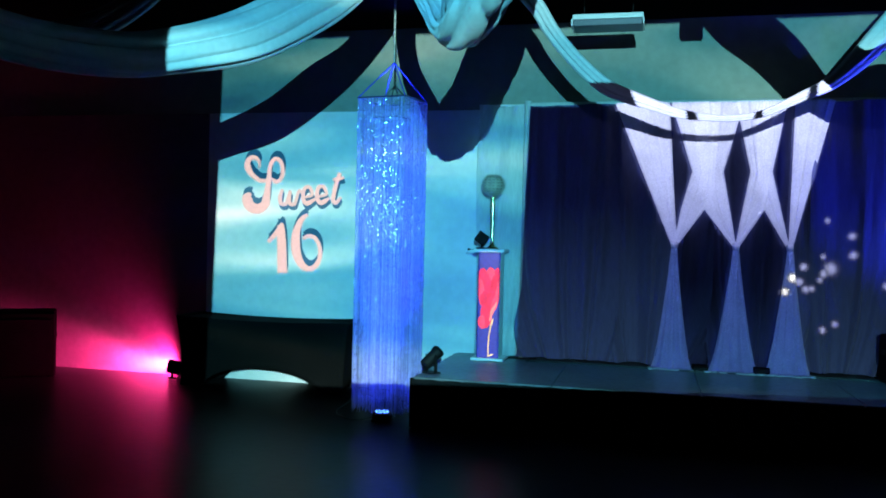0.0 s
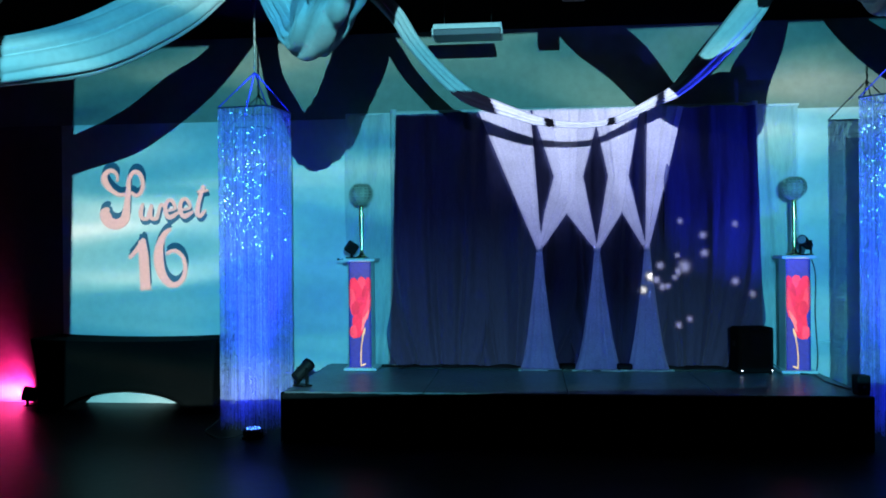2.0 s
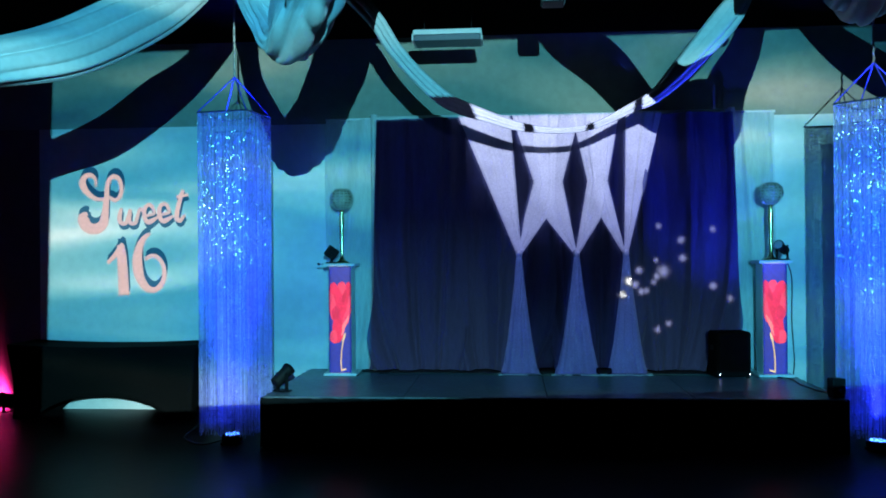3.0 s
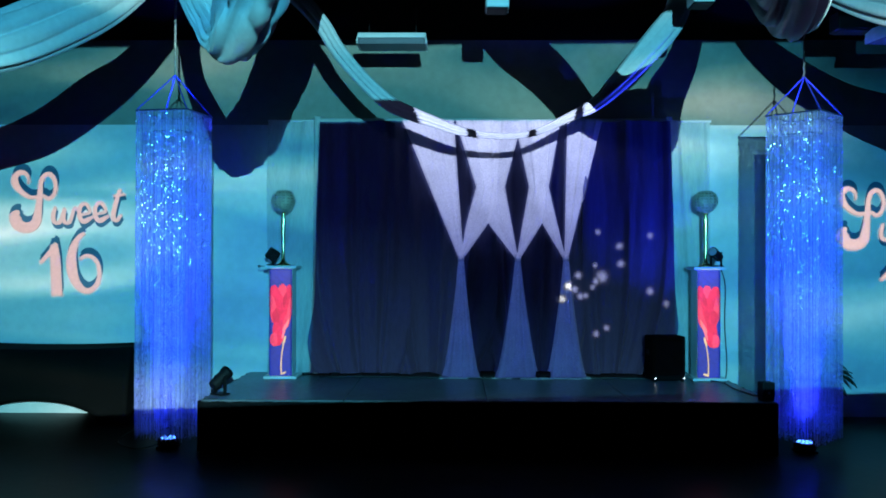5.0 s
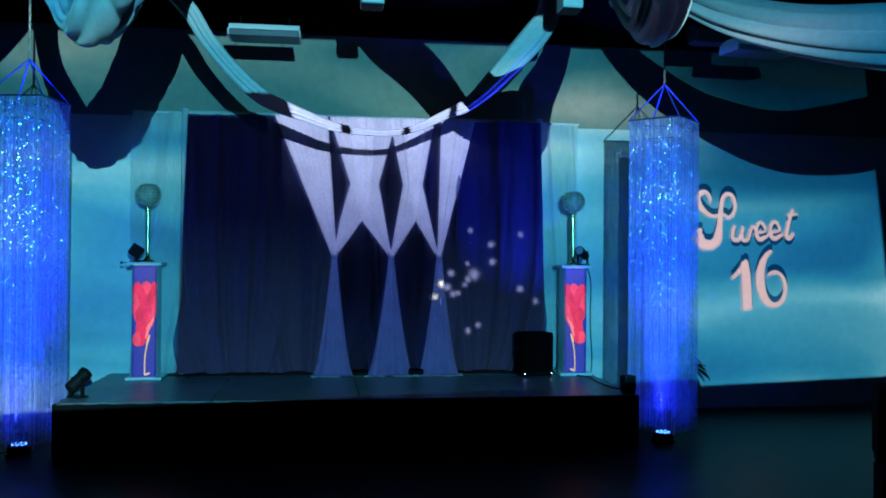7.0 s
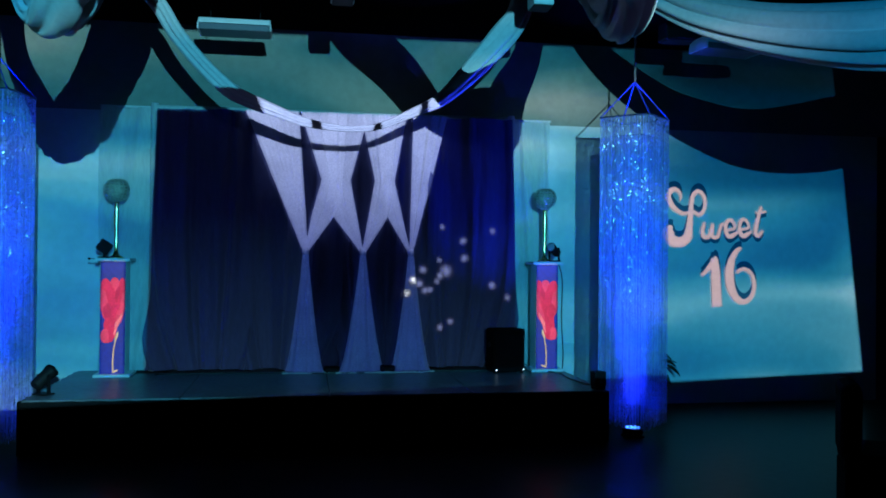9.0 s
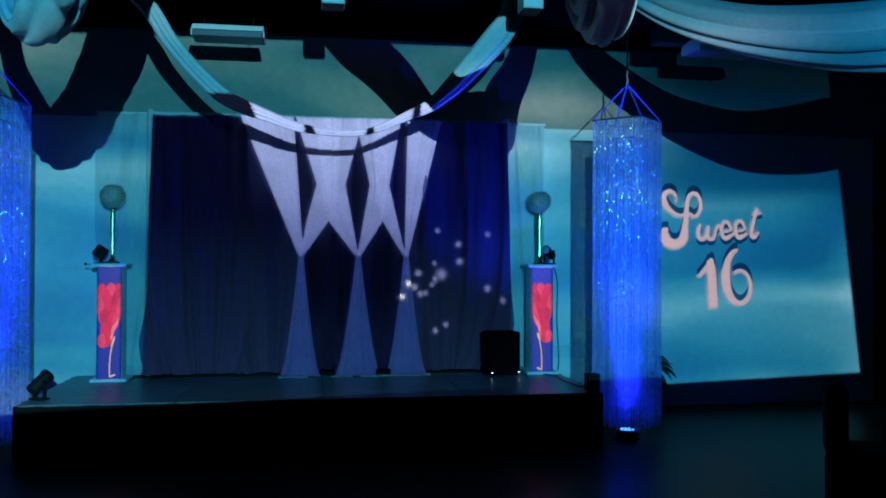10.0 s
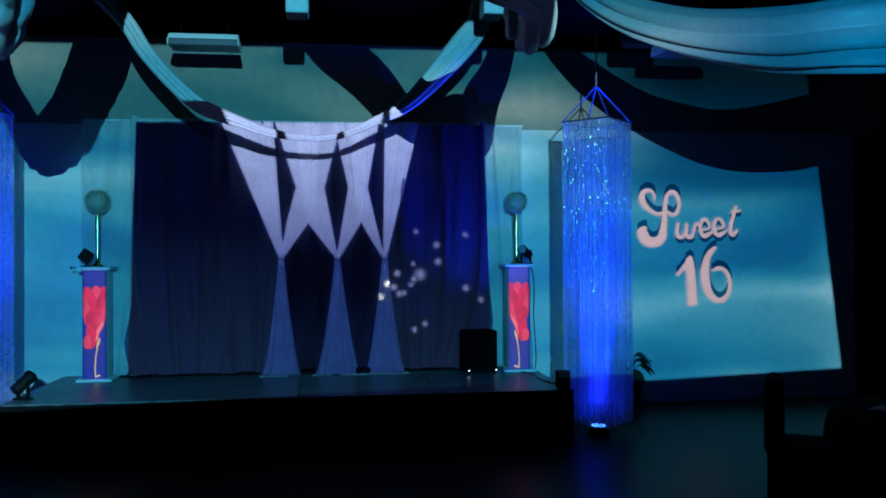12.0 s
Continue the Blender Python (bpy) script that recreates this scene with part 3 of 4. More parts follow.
def build_column(x, y, turn, tall, seed):
    col = thing("bead_column", pose(x, y, 0, 0, 0, turn), "tall square hanging column of blue-lit crystal bead strings", "hanging decoration", "bead columns beside the stage")
    s, inner = 0.473, 0.256
    rnd = random.Random(seed)
    for side, size, lo, hi, num in ((0, s, 0.09, tall, 46), (1, inner, 0.26, tall - 0.165, 20)):
        step = size / num
        for q in range(4):
            for k in range(num):
                along = -size / 2 + step * (k + 0.5 + rnd.uniform(-0.3, 0.3))
                p = pose(0, 0, 0, 0, 0, 90 * q) @ Vector((along, -size / 2, 0))
                new("bead_string", bead_string(p.x, p.y, radians(90 * q), step * rnd.uniform(0.50, 0.92), lo, hi, rnd)).parent = col
        for q in range(4):
            c, d = (pose(0, 0, 0, 0, 0, 90 * (q + e)) @ Vector((-size / 2, -size / 2, hi)) for e in (0, 1))
            part("frame_bar", tube([c, d], 0.008, 6), M["frame"], col)
    hub = Vector((0, 0, tall + 0.345))
    for q in range(4):
        c = pose(0, 0, 0, 0, 0, 90 * q) @ Vector((-s / 2, -s / 2, tall))
        part("strap", tube([c, hub], 0.006, 6), M["strap"], col)
    bm = bmesh.new()
    for k in range(18):
        z = hub.z + 0.04 * k
        tube([(0.006 * (k % 2), 0.006 * ((k + 1) % 2), z), (-0.006 * (k % 2), -0.006 * ((k + 1) % 2), z + 0.045)], 0.009, 6, bm)
    part("hanging_chain", bm, M["chain"], col)


build_column(-2.753, 0.249, -10, 2.924, 100)
build_column(2.774, 0.249, 45, 2.910, 200)


def build_par(x, y, turn):
    p = thing("floor_par_light", pose(x, y, FLOOR_Z, 0, 0, turn), "small black stage light with glowing blue LEDs", "stage light", "LED lights under the bead columns")
    part("housing", lathe([(0.075, 0.018), (0.09, 0.025), (0.095, 0.082), (0.088, 0.09), (0.08, 0.082)], 20), M["black"], p, "", True)
    part("base", box(0.17, 0.15, 0.02, (0, 0, 0), 0.006), M["black"], p)
    for k in range(9):
        a = 0 if k == 0 else 2 * math.pi * k / 8
        r = 0 if k == 0 else 0.052
        part("led", lathe([(0.012, 0), (0.013, 0.004), (0.006, 0.009)], 8, (r * math.cos(a), r * math.sin(a), 0.084)), M["led"], p)


build_par(-2.775, 0.186, 0)
build_par(2.739, 0.155, 0)


# ---- pedestals with globes ----
def build_pedestal(x, y, seed):
    p = thing("pedestal", pose(x, y, STAGE_Z + 0.001) @ Matrix.Scale(0.945, 4), "white pedestal with a projected red rose picture on blue", "pedestal", "pedestals beside the stage curtain")
    h = 1.19
    part("shaft", box(0.245, 0.225, h - 0.05, (0, 0, 0.02), 0.005), M["white"], p)
    part("top_slab", box(0.335, 0.335, 0.032, (0, 0, h - 0.03), 0.006), M["white"], p)
    if seed == 1:
        knob = part("clamp_rod", tube([(-0.16, -0.1, h - 0.004), (-0.235, -0.1, h - 0.004)], 0.004, 6), M["black"], p)
        part("clamp_knob", lathe([(0.006, -0.012), (0.013, -0.006), (0.013, 0.006), (0.006, 0.012)], 10, (-0.235, -0.1, h - 0.004)), M["black"], knob)
    part("base_slab", box(0.355, 0.33, 0.03, (0, 0, 0.001), 0.008), M["white"], p)
    # blue field and rose are projected light, put into the parts' own colours
    part("picture_panel", box(0.241, 0.006, h - 0.065, (0, -0.1165, 0.03)), M["panel_blue"], p, "blue panel in place of the projected blue field")
    # petals laid over one another, each a small domed shell with a ruffled rim
    def petal(cx, cz, rx, rz, lean, lift, name="petal", mat="petal"):
        bm = bmesh.new()
        turn = radians(lean)
        centre = bm.verts.new((cx, -0.122 - lift - 0.0045, cz))
        rings = []
        for r, dome in ((0.5, 0.003), (0.85, 0.001), (1.0, 0.0)):
            ring = []
            for q in range(22):
                a = 2 * math.pi * q / 22
                k = r * (1 + 0.10 * r * noise.noise(Vector((2.5 * math.cos(a) + 9 * cx, 2.5 * math.sin(a) + 9 * cz, seed))))
                u, w = rx * k * math.cos(a), rz * k * math.sin(a)
                x = cx + u * math.cos(turn) - w * math.sin(turn)
                ring.append(bm.verts.new((max(-0.120, min(0.120, x)), -0.122 - lift - dome, cz + u * math.sin(turn) + w * math.cos(turn))))
            rings.append(ring)
        for q in range(22):
            bm.faces.new((centre, rings[0][q], rings[0][(q + 1) % 22]))
            for a, b in zip(rings, rings[1:]):
                bm.faces.new((a[q], b[q], b[(q + 1) % 22], a[(q + 1) % 22]))
        bmesh.ops.recalc_face_normals(bm, faces=bm.faces[:])
        part(name, bm, M[mat], p, "", True)

    w = 1 if seed == 1 else -1
    bloom = ((-0.066, 0.885, 0.056, 0.105, 4, "petal"), (0.018, 0.895, 0.054, 0.105, 0, "petal_light"), (0.086, 0.880, 0.040, 0.115, -4, "petal"),
             (-0.070, 0.740, 0.056, 0.170, 6, "petal_light"), (0.070, 0.740, 0.056, 0.200, -4, "petal_light"), (-0.010, 0.790, 0.060, 0.150, 8, "petal"),
             (0.042, 0.800, 0.030, 0.120, -12, "petal_dark"), (-0.040, 0.640, 0.046, 0.130, 12, "petal_dark"), (0.026, 0.690, 0.050, 0.190, -16, "petal"),
             (-0.022, 0.540, 0.060, 0.120, -10, "petal"), (0.064, 0.640, 0.026, 0.120, -20, "petal_light"), (0.048, 0.545, 0.020, 0.110, -24, "petal_pale"),
             (-0.056, 0.415, 0.060, 0.072, 0, "petal_light"), (-0.008, 0.440, 0.044, 0.090, -12, "petal"), (0.028, 0.470, 0.013, 0.075, -18, "petal_pale"))
    for cx, cz, rx, rz, lean, mat in bloom:
        petal(w * cx, cz, rx, rz, w * lean, 0.0006 * len(p.children) - 0.004, "petal", mat)
    petal(w * 0.040, 0.405, 0.012, 0.055, w * -16, 0.010, "calyx", "stem")
    petal(w * 0.034, 0.062, 0.032, 0.010, w * 24, 0.008, "stem_leaf", "stem")
    part("stem", tube([(w * 0.036, -0.127, 0.40), (w * 0.014, -0.128, 0.27), (w * 0.006, -0.128, 0.15), (w * 0.010, -0.127, 0.045)], 0.0075, 6), M["stem"], p)
    g = thing("globe_ornament", pose(x, y, STAGE_Z + 0.945 * (h + 0.004)) @ Matrix.Scale(0.945, 4), "silver lattice globe on a slender gold stand", "ornament", "globes on the pedestals")
    part("stand", lathe([(0.075, 0), (0.075, 0.012), (0.04, 0.03), (0.022, 0.06), (0.016, 0.10), (0.022, 0.32), (0.026, 0.47), (0.018, 0.54), (0.03, 0.575)], 18), M["gold"], g, "polished gold stand", True)
    bm = bmesh.new()
    cz, R = 0.695, 0.126

    def dent(lat):
        return 1 - 0.22 * math.exp(-((lat / 0.5) ** 2))

    for k in range(11):
        lat = math.pi * (k + 1) / 12
        ring = [(R * math.sin(lat) * math.cos(2 * math.pi * j / 24), R * math.sin(lat) * math.sin(2 * math.pi * j / 24), cz + R * math.cos(lat) * dent(lat)) for j in range(25)]
        tube(ring, 0.0045, 5, bm)
    for k in range(16):
        a = 2 * math.pi * k / 16
        tube([(R * math.sin(math.pi * j / 16) * math.cos(a), R * math.sin(math.pi * j / 16) * math.sin(a), cz + R * math.cos(math.pi * j / 16) * dent(math.pi * j / 16)) for j in range(17)], 0.004, 5, bm)
    part("lattice_globe", bm, M["lattice"], g, "silver lattice globe")
    part("inner_globe", lathe([(R * 0.9 * math.sin(math.pi * j / 14) + 0.001, cz - R * 0.9 * math.cos(math.pi * j / 14) * dent(math.pi - math.pi * j / 14)) for j in range(15)], 18), M["globe_core"], g, "", True)


build_pedestal(-2.011, 1.358, 1)
build_pedestal(2.238, 1.344, 2)


def build_clamp_light(m):
    p = thing("clamp_light", m, "small black square floodlight clamped on a pedestal", "stage light")
    part("base", box(0.10, 0.08, 0.012), M["black"], p)
    part("bracket_arm", box(0.02, 0.02, 0.05, (0, 0, 0.01)), M["black"], p)
    head = part("head", box(0.115, 0.08, 0.115, (0, 0, -0.0575), 0.012), M["black"], p)
    head.matrix_basis = Matrix.Translation((0, 0, 0.105)) @ pose(0, 0, 0, 15, 32, 0)
    part("lens", box(0.09, 0.006, 0.09, (0, 0.043, -0.045), 0.002), M["lens"], head)
    for k in range(4):
        part("cooling_fin", box(0.10, 0.012, 0.006, (0, -0.045, -0.04 + 0.025 * k)), M["black"], head)


def build_spot(m, label, aim, size=1.0):
    p = thing("spotlight", m, label, "stage light", "black spotlights")
    part("base", box(0.13 * size, 0.10 * size, 0.012, (0, 0, 0)), M["black"], p)
    for sx in (-1, 1):
        part("bracket_arm", box(0.012, 0.03, 0.15 * size, (sx * 0.058 * size, 0, 0.01)), M["black"], p)
    head = part("head", lathe([(0.03, -0.10), (0.048, -0.09), (0.05, 0.06), (0.056, 0.065), (0.056, 0.10), (0.05, 0.10)], 18), M["black"], p, "", True)
    head.data.transform(Matrix.Scale(size, 4))
    head.matrix_basis = Matrix.Translation((0, 0, 0.13 * size)) @ pose(0, 0, 0, *aim)
    lens = part("lens", lathe([(0.046, 0), (0.046, 0.006), (0.02, 0.012)], 16), M["lens"], head)
    lens.data.transform(Matrix.Translation((0, 0, 0.098 * size)) @ Matrix.Scale(size, 4))


build_spot(pose(-2.344, 0.267, STAGE_Z + 0.002, 0, 0, -35), "black can spotlight standing on the stage corner", (-55, 0, 0), 1.05)
build_clamp_light(pose(-2.109, 1.317, STAGE_Z + 1.131, 0, 0, 30))
build_spot(pose(2.330, 1.302, STAGE_Z + 1.131, 0, 0, -40), "small black spotlight clamped on a pedestal", (70, 0, 0), 0.9)


def build_box_light():
    p = thing("box_light", pose(2.379, 0.076, STAGE_Z + 0.002, 0, 0, 8), "small black box light on the stage corner", "stage light")
    part("body", box(0.11, 0.10, 0.13, (0, 0, 0.03), 0.008), M["black"], p)
    part("foot", box(0.10, 0.09, 0.03, (0, 0, 0), 0.004), M["black"], p)
    part("lens", lathe([(0.012, 0), (0.012, 0.004), (0.006, 0.007)], 10, (0, 0, 0)), M["lens"], p).matrix_basis = pose(0, -0.05, 0.07, 90)


build_box_light()


def build_foot_lump(x, y, turn):
    p = thing("foot_lump", pose(x, y, STAGE_Z + 0.002, 0, 0, turn), "low dark lump at the foot of the curtain, built as a box", "stage light", "low lights at the foot of the curtain")
    part("body", box(0.15, 0.08, 0.055, (0, 0, 0.015), 0.012), M["black"], p)
    for sx in (-1, 1):
        part("foot", box(0.02, 0.08, 0.018, (sx * 0.05, 0, 0)), M["black"], p)
    part("lens", box(0.12, 0.006, 0.03, (0, 0.042, 0.028), 0.002), M["lens"], p)


# stand-ins for dark lumps between the tails; no lamp is known there
build_foot_lump(0.055, 1.328, 4)
build_foot_lump(0.615, 1.335, -6)


def build_speaker(m, w, d, h, label, leds=False):
    p = thing("loudspeaker", m, label, "loudspeaker", "black loudspeakers")
    part("cabinet", box(w, d, h, (0, 0, 0.012), 0.025), M["spandex"], p)
    part("grille", box(w * 0.86, 0.012, h * 0.78, (0, -d / 2 - 0.004, h * 0.13), 0.004), M["grille"], p)
    for sx in (-1, 1):
        part("side_handle", box(0.012, d * 0.3, 0.05, (sx * (w / 2 + 0.002), 0, h * 0.6), 0.004), M["black"], p)
        for sy in (-1, 1):
            part("rubber_foot", box(0.03, 0.03, 0.014, (sx * w * 0.4, sy * d * 0.4, 0)), M["black"], p)
        if leds:
            part("led", lathe([(0.006, 0), (0.006, 0.004), (0.003, 0.007)], 8), M["white_led"], p).matrix_basis = pose(sx * w * 0.42, -d / 2 - 0.012, 0.04, 90)


build_speaker(pose(1.805, 1.24, STAGE_Z + 0.002, 0, 0, 8), 0.345, 0.24, 0.435, "black loudspeaker on the stage beside a pedestal", True)
build_speaker(pose(-7.395, 1.102, FLOOR_Z + 0.002, 0, 0, 38), 0.71, 0.52, 0.73, "large black loudspeaker standing on the floor")


# ---- table, uplight, plant ----
def build_table(x, y, w, d, h):
    t = thing("covered_table", pose(x, y, FLOOR_Z), "long table under a tight black stretch cover", "table")
    rim = []     # (x, y, share along a long side or None)
    for k in range(40):
        rim.append((-0.5 + k / 40, -0.5, k / 40))
    for k in range(14):
        rim.append((0.5, -0.5 + k / 14, None))
    for k in range(40):
        rim.append((0.5 - k / 40, 0.5, 1 - k / 40))
    for k in range(14):
        rim.append((-0.5, 0.5 - k / 14, None))
    bm = bmesh.new()
    rows = []
    for r in range(11):
        v = r / 10
        row = []
        for a, b, share in rim:
            arch = 0.235 * max(0.0, 1 - ((share - 0.5) / 0.36) ** 2) ** 0.6 if share is not None else 0.09 * max(0.0, 1 - (b / 0.33) ** 2) ** 0.6
            pull = math.sin(math.pi * v) * (1 - 0.5 * v)
            sag = 0.03 * (1 - (2 * a) ** 2) * v if share is not None else 0.0
            row.append(bm.verts.new((a * w * (1 - 0.055 * (1 - v) - 0.03 * pull), b * d * (1 - 0.05 * (1 - v) - 0.12 * pull), arch + (h - sag - arch) * v)))
        rows.append(row)
    n = len(rim)
    for p, q in zip(rows, rows[1:]):
        for k in range(n):
            bm.faces.new((p[k], p[(k + 1) % n], q[(k + 1) % n], q[k]))
    skin = part("stretch_cover", bm, M["spandex"], t, "", True)
    thick = skin.modifiers.new("thickness", "SOLIDIFY")
    thick.thickness = 0.004
    part("cover_top", box(w * 0.995, d * 0.99, 0.012, (0, 0, h - 0.042), 0.005), M["spandex"], t)
    for sx in (-1, 1):
        for sy in (-1, 1):
            part("leg", tube([(sx * (w / 2 - 0.12), sy * (d / 2 - 0.08), 0.003), (sx * (w / 2 - 0.14), sy * (d / 2 - 0.10), h - 0.03)], 0.016), M["black"], t)


build_table(-4.489, 1.470, 2.0, 0.56, 0.766)


def build_wash(x, y):
    p = thing("wall_uplight", pose(x, y, FLOOR_Z, 0, 0, 8), "small black wall washer light beside the table", "stage light")
    part("head", lathe([(0.05, -0.07), (0.075, -0.06), (0.08, 0.06), (0.085, 0.07), (0.075, 0.07)], 18), M["black"], p, "", True).matrix_basis = pose(0, 0, 0.12, 0, -80, 0)
    part("stand", box(0.10, 0.16, 0.012, (0.0, 0, 0)), M["black"], p)
    for s in (-1, 1):
        part("bracket_arm", box(0.03, 0.008, 0.13, (0, s * 0.085, 0.008)), M["black"], p)
    part("indicator", lathe([(0.006, 0), (0.006, 0.004), (0.003, 0.006)], 8), M["red_led"], p).matrix_basis = pose(0.062, -0.05, 0.13, 90)


build_wash(-5.731, 1.591)


def build_plant(x, y):
    p = thing("potted_plant", pose(x, y, FLOOR_Z), "dark leafy plant in a pot against the wall", "plant")
    part("pot", lathe([(0.10, 0.002), (0.14, 0.26), (0.15, 0.27), (0.15, 0.30), (0.13, 0.30)], 18), M["pot"], p, "", True)
    rnd = random.Random(4)
    for k in range(16):
        a, reach, up = rnd.uniform(0, 6.28), rnd.uniform(0.06, 0.17), rnd.uniform(0.32, 0.57)
        tip = Vector((reach * math.cos(a), min(0.16, reach * math.sin(a)), up))
        root = Vector((0.02 * math.cos(a), 0.02 * math.sin(a), 0.29))
        part("stalk", tube([root, (root + tip) / 2 + Vector((0, 0, 0.05)), tip], 0.004, 5), M["leaf"], p)
        bm = bmesh.new()
        L, W = rnd.uniform(0.13, 0.19), rnd.uniform(0.06, 0.09)
        rows = []
        for r in range(7):
            t = r / 6
            w = W * math.sin(math.pi * (0.06 + 0.92 * t)) ** 0.8 * 0.5
            rows.append([bm.verts.new((L * t, w * c, -0.10 * t * t + 0.015 * abs(c))) for c in (-1, 0, 1)])
        for u, v in zip(rows, rows[1:]):
            for c in range(2):
                bm.faces.new((u[c], u[c + 1], v[c + 1], v[c]))
        part("leaf", bm, M["leaf"], p, "", True).matrix_basis = Matrix.Translation(tip) @ pose(0, 0, 0, rnd.uniform(-40, 40), rnd.uniform(-30, 20), math.degrees(a) if tip.y < 0.05 else rnd.choice((180, 0)))


build_plant(3.545, 1.570)


# ---- ceiling fixtures ----
def build_fixture(x, y, z, w, turn, lean):
    f = thing("ceiling_light", pose(x, y, z, lean, 0, turn), "white strip light fitting, switched off, hung from the ceiling", "light fixture", "strip lights hung from the ceiling")
    bm = bmesh.new()
    prof = [(-0.15, 0.055), (-0.15, 0.07), (-0.135, 0.075), (-0.13, 0.090), (-0.105, 0.094), (-0.10, 0.110), (-0.05, 0.118), (0.05, 0.118), (0.15, 0.09), (0.15, 0.055)]
    ends = [[bm.verts.new((sx * w / 2, a, b)) for a, b in prof] for sx in (-1, 1)]
    for k in range(len(prof)):
        q = (k + 1) % len(prof)
        bm.faces.new((ends[0][k], ends[0][q], ends[1][q], ends[1][k]))
    bm.faces.new(ends[0][::-1])
    bm.faces.new(ends[1])
    part("housing", bm, M["fixture"], f, "ribbed white enamel housing")
    part("diffuser", box(w - 0.012, 0.285, 0.056, (0, 0, -0.002), 0.008), M["diffuser"], f, "grey plastic diffuser")
    for s in (-1, 1):
        part("end_cap", box(0.012, 0.29, 0.06, (s * (w / 2 + 0.004), 0, 0.0), 0.003), M["fixture"], f)
    for s in (-1, 1):
        part("hanger", tube([(s * w * 0.35, 0, 0.117), (s * w * 0.35, 0, TOP - z + 0.01)], 0.006, 6), M["black"], f)


build_fixture(-0.857, 0.603, 3.601, 0.617, 0, 0)
build_fixture(3.685, 0.262, 3.566, 0.608, 8, 0)


def build_ceiling_box(x, y, z, w, case="fixture"):
    b = thing("ceiling_box", pose(x, y, z), "wide black box under the ceiling, unseen but for its shadow" if case == "black" else "small pale box light hung from the ceiling", "stage light", "small box lights under the ceiling")
    part("case", box(w, 0.2, 0.16, (0, 0, 0.01), 0.012), M[case], b)
    part("front_rim", box(w * 0.92, 0.18, 0.012, (0, 0, 0.0), 0.003), M["black"], b)
    part("pole", tube([(0, 0, 0.16), (0, 0, TOP - z + 0.01)], 0.02), M["black"], b)


build_ceiling_box(0.036, -0.775, 3.533, 0.175)
build_ceiling_box(1.577, -0.774, 3.573, 0.163)
# unseen box, placed to cast the stepped shadow on the upper wall
build_ceiling_box(3.314, 0.377, 3.676, 0.451, "black")


def build_chair(x, y, turn):
    c = thing("covered_chair", pose(x, y, FLOOR_Z, 0, 0, turn) @ Matrix.Scale(1.120, 4), "banquet chair under a black stretch cover", "chair")
    part("back_cover", box(0.36, 0.10, 0.40, (0, 0.19, 0.44), 0.045), M["chair"], c)
    part("seat_cover", box(0.45, 0.45, 0.10, (0, 0, 0.40), 0.03), M["chair"], c)
    for a, b, w, d in ((0, -0.215, 0.44, 0.02), (0, 0.215, 0.44, 0.02), (-0.215, 0, 0.02, 0.42), (0.215, 0, 0.02, 0.42)):
        part("cover_side", box(w, d, 0.395, (a, b, 0.012), 0.006), M["chair"], c)
    for sx in (-1, 1):
        for sy in (-1, 1):
            part("leg", tube([(sx * 0.19, sy * 0.19, 0.0), (sx * 0.19, sy * 0.19, 0.40)], 0.012, 6), M["black"], c)


build_chair(3.061, -2.852, 61)


def build_round_table(x, y):
    t = thing("round_table", pose(x, y, FLOOR_Z), "round guest table with a floor-length black cloth", "table")
    part("tabletop", lathe([(0.0, 0.70), (0.75, 0.70), (0.76, 0.715), (0.75, 0.73), (0.0, 0.73)], 40), M["chair"], t)
    part("pedestal_leg", lathe([(0.25, 0.0), (0.25, 0.02), (0.04, 0.05), (0.04, 0.69)], 16), M["black"], t)
    cloth_ = thing("tablecloth", pose(x, y, FLOOR_Z), "black floor-length tablecloth on the round table", "tablecloth")
    bm = bmesh.new()
    rings = []
    for r, z, amp in ((0.3, 0.736, 0), (0.70, 0.736, 0), (0.772, 0.728, 0.002), (0.785, 0.65, 0.012), (0.80, 0.35, 0.03), (0.82, 0.012, 0.045)):
        rings.append([bm.verts.new(((r + amp * math.sin(15 * a)) * math.cos(a), (r + amp * math.sin(15 * a)) * math.sin(a), z)) for a in (2 * math.pi * q / 90 for q in range(90))])
    for a, b in zip(rings, rings[1:]):
        for q in range(90):
            bm.faces.new((a[q], a[(q + 1) % 90], b[(q + 1) % 90], b[q]))
    bm.faces.new(rings[0][::-1])
    part("cloth", bm, M["chair"], cloth_, "", True)
    n = thing("napkin", pose(x - 0.38, y + 0.30, FLOOR_Z + 0.738, 0, 0, 30), "folded pale napkin lying on the table", "napkin")
    part("fold", box(0.16, 0.10, 0.012, (0, 0, 0), 0.004), M["white"], n)


build_round_table(3.881, -3.146)


def build_cable(points, label):
    tagged(part("cable", tube(spline(points, 30), 0.006, 6), M["cable"], None, "", True), label, "cable", "cables on the stage")


build_cable([(2.029, 1.300, 0.526), (2.117, 1.285, 0.459), (2.220, 1.213, 0.458), (2.331, 1.067, 0.458), (2.310, 0.696, 0.458), (2.368, 0.314, 0.458), (2.374, 0.150, 0.479)], "black power cable from the loudspeaker across the stage")
build_cable([(-1.639, 1.357, 0.458), (-0.873, 1.378, 0.458), (-0.108, 1.285, 0.458), (0.659, 1.300, 0.458), (1.232, 1.343, 0.458), (1.666, 1.300, 0.458)], "black cable lying along the foot of the curtain")
build_cable([(2.370, 1.288, 1.571), (2.397, 1.230, 1.393), (2.397, 1.244, 1.009), (2.417, 1.242, 0.624), (2.394, 1.213, 0.458), (2.349, 1.082, 0.458)], "thin black lamp cable hanging down a pedestal")


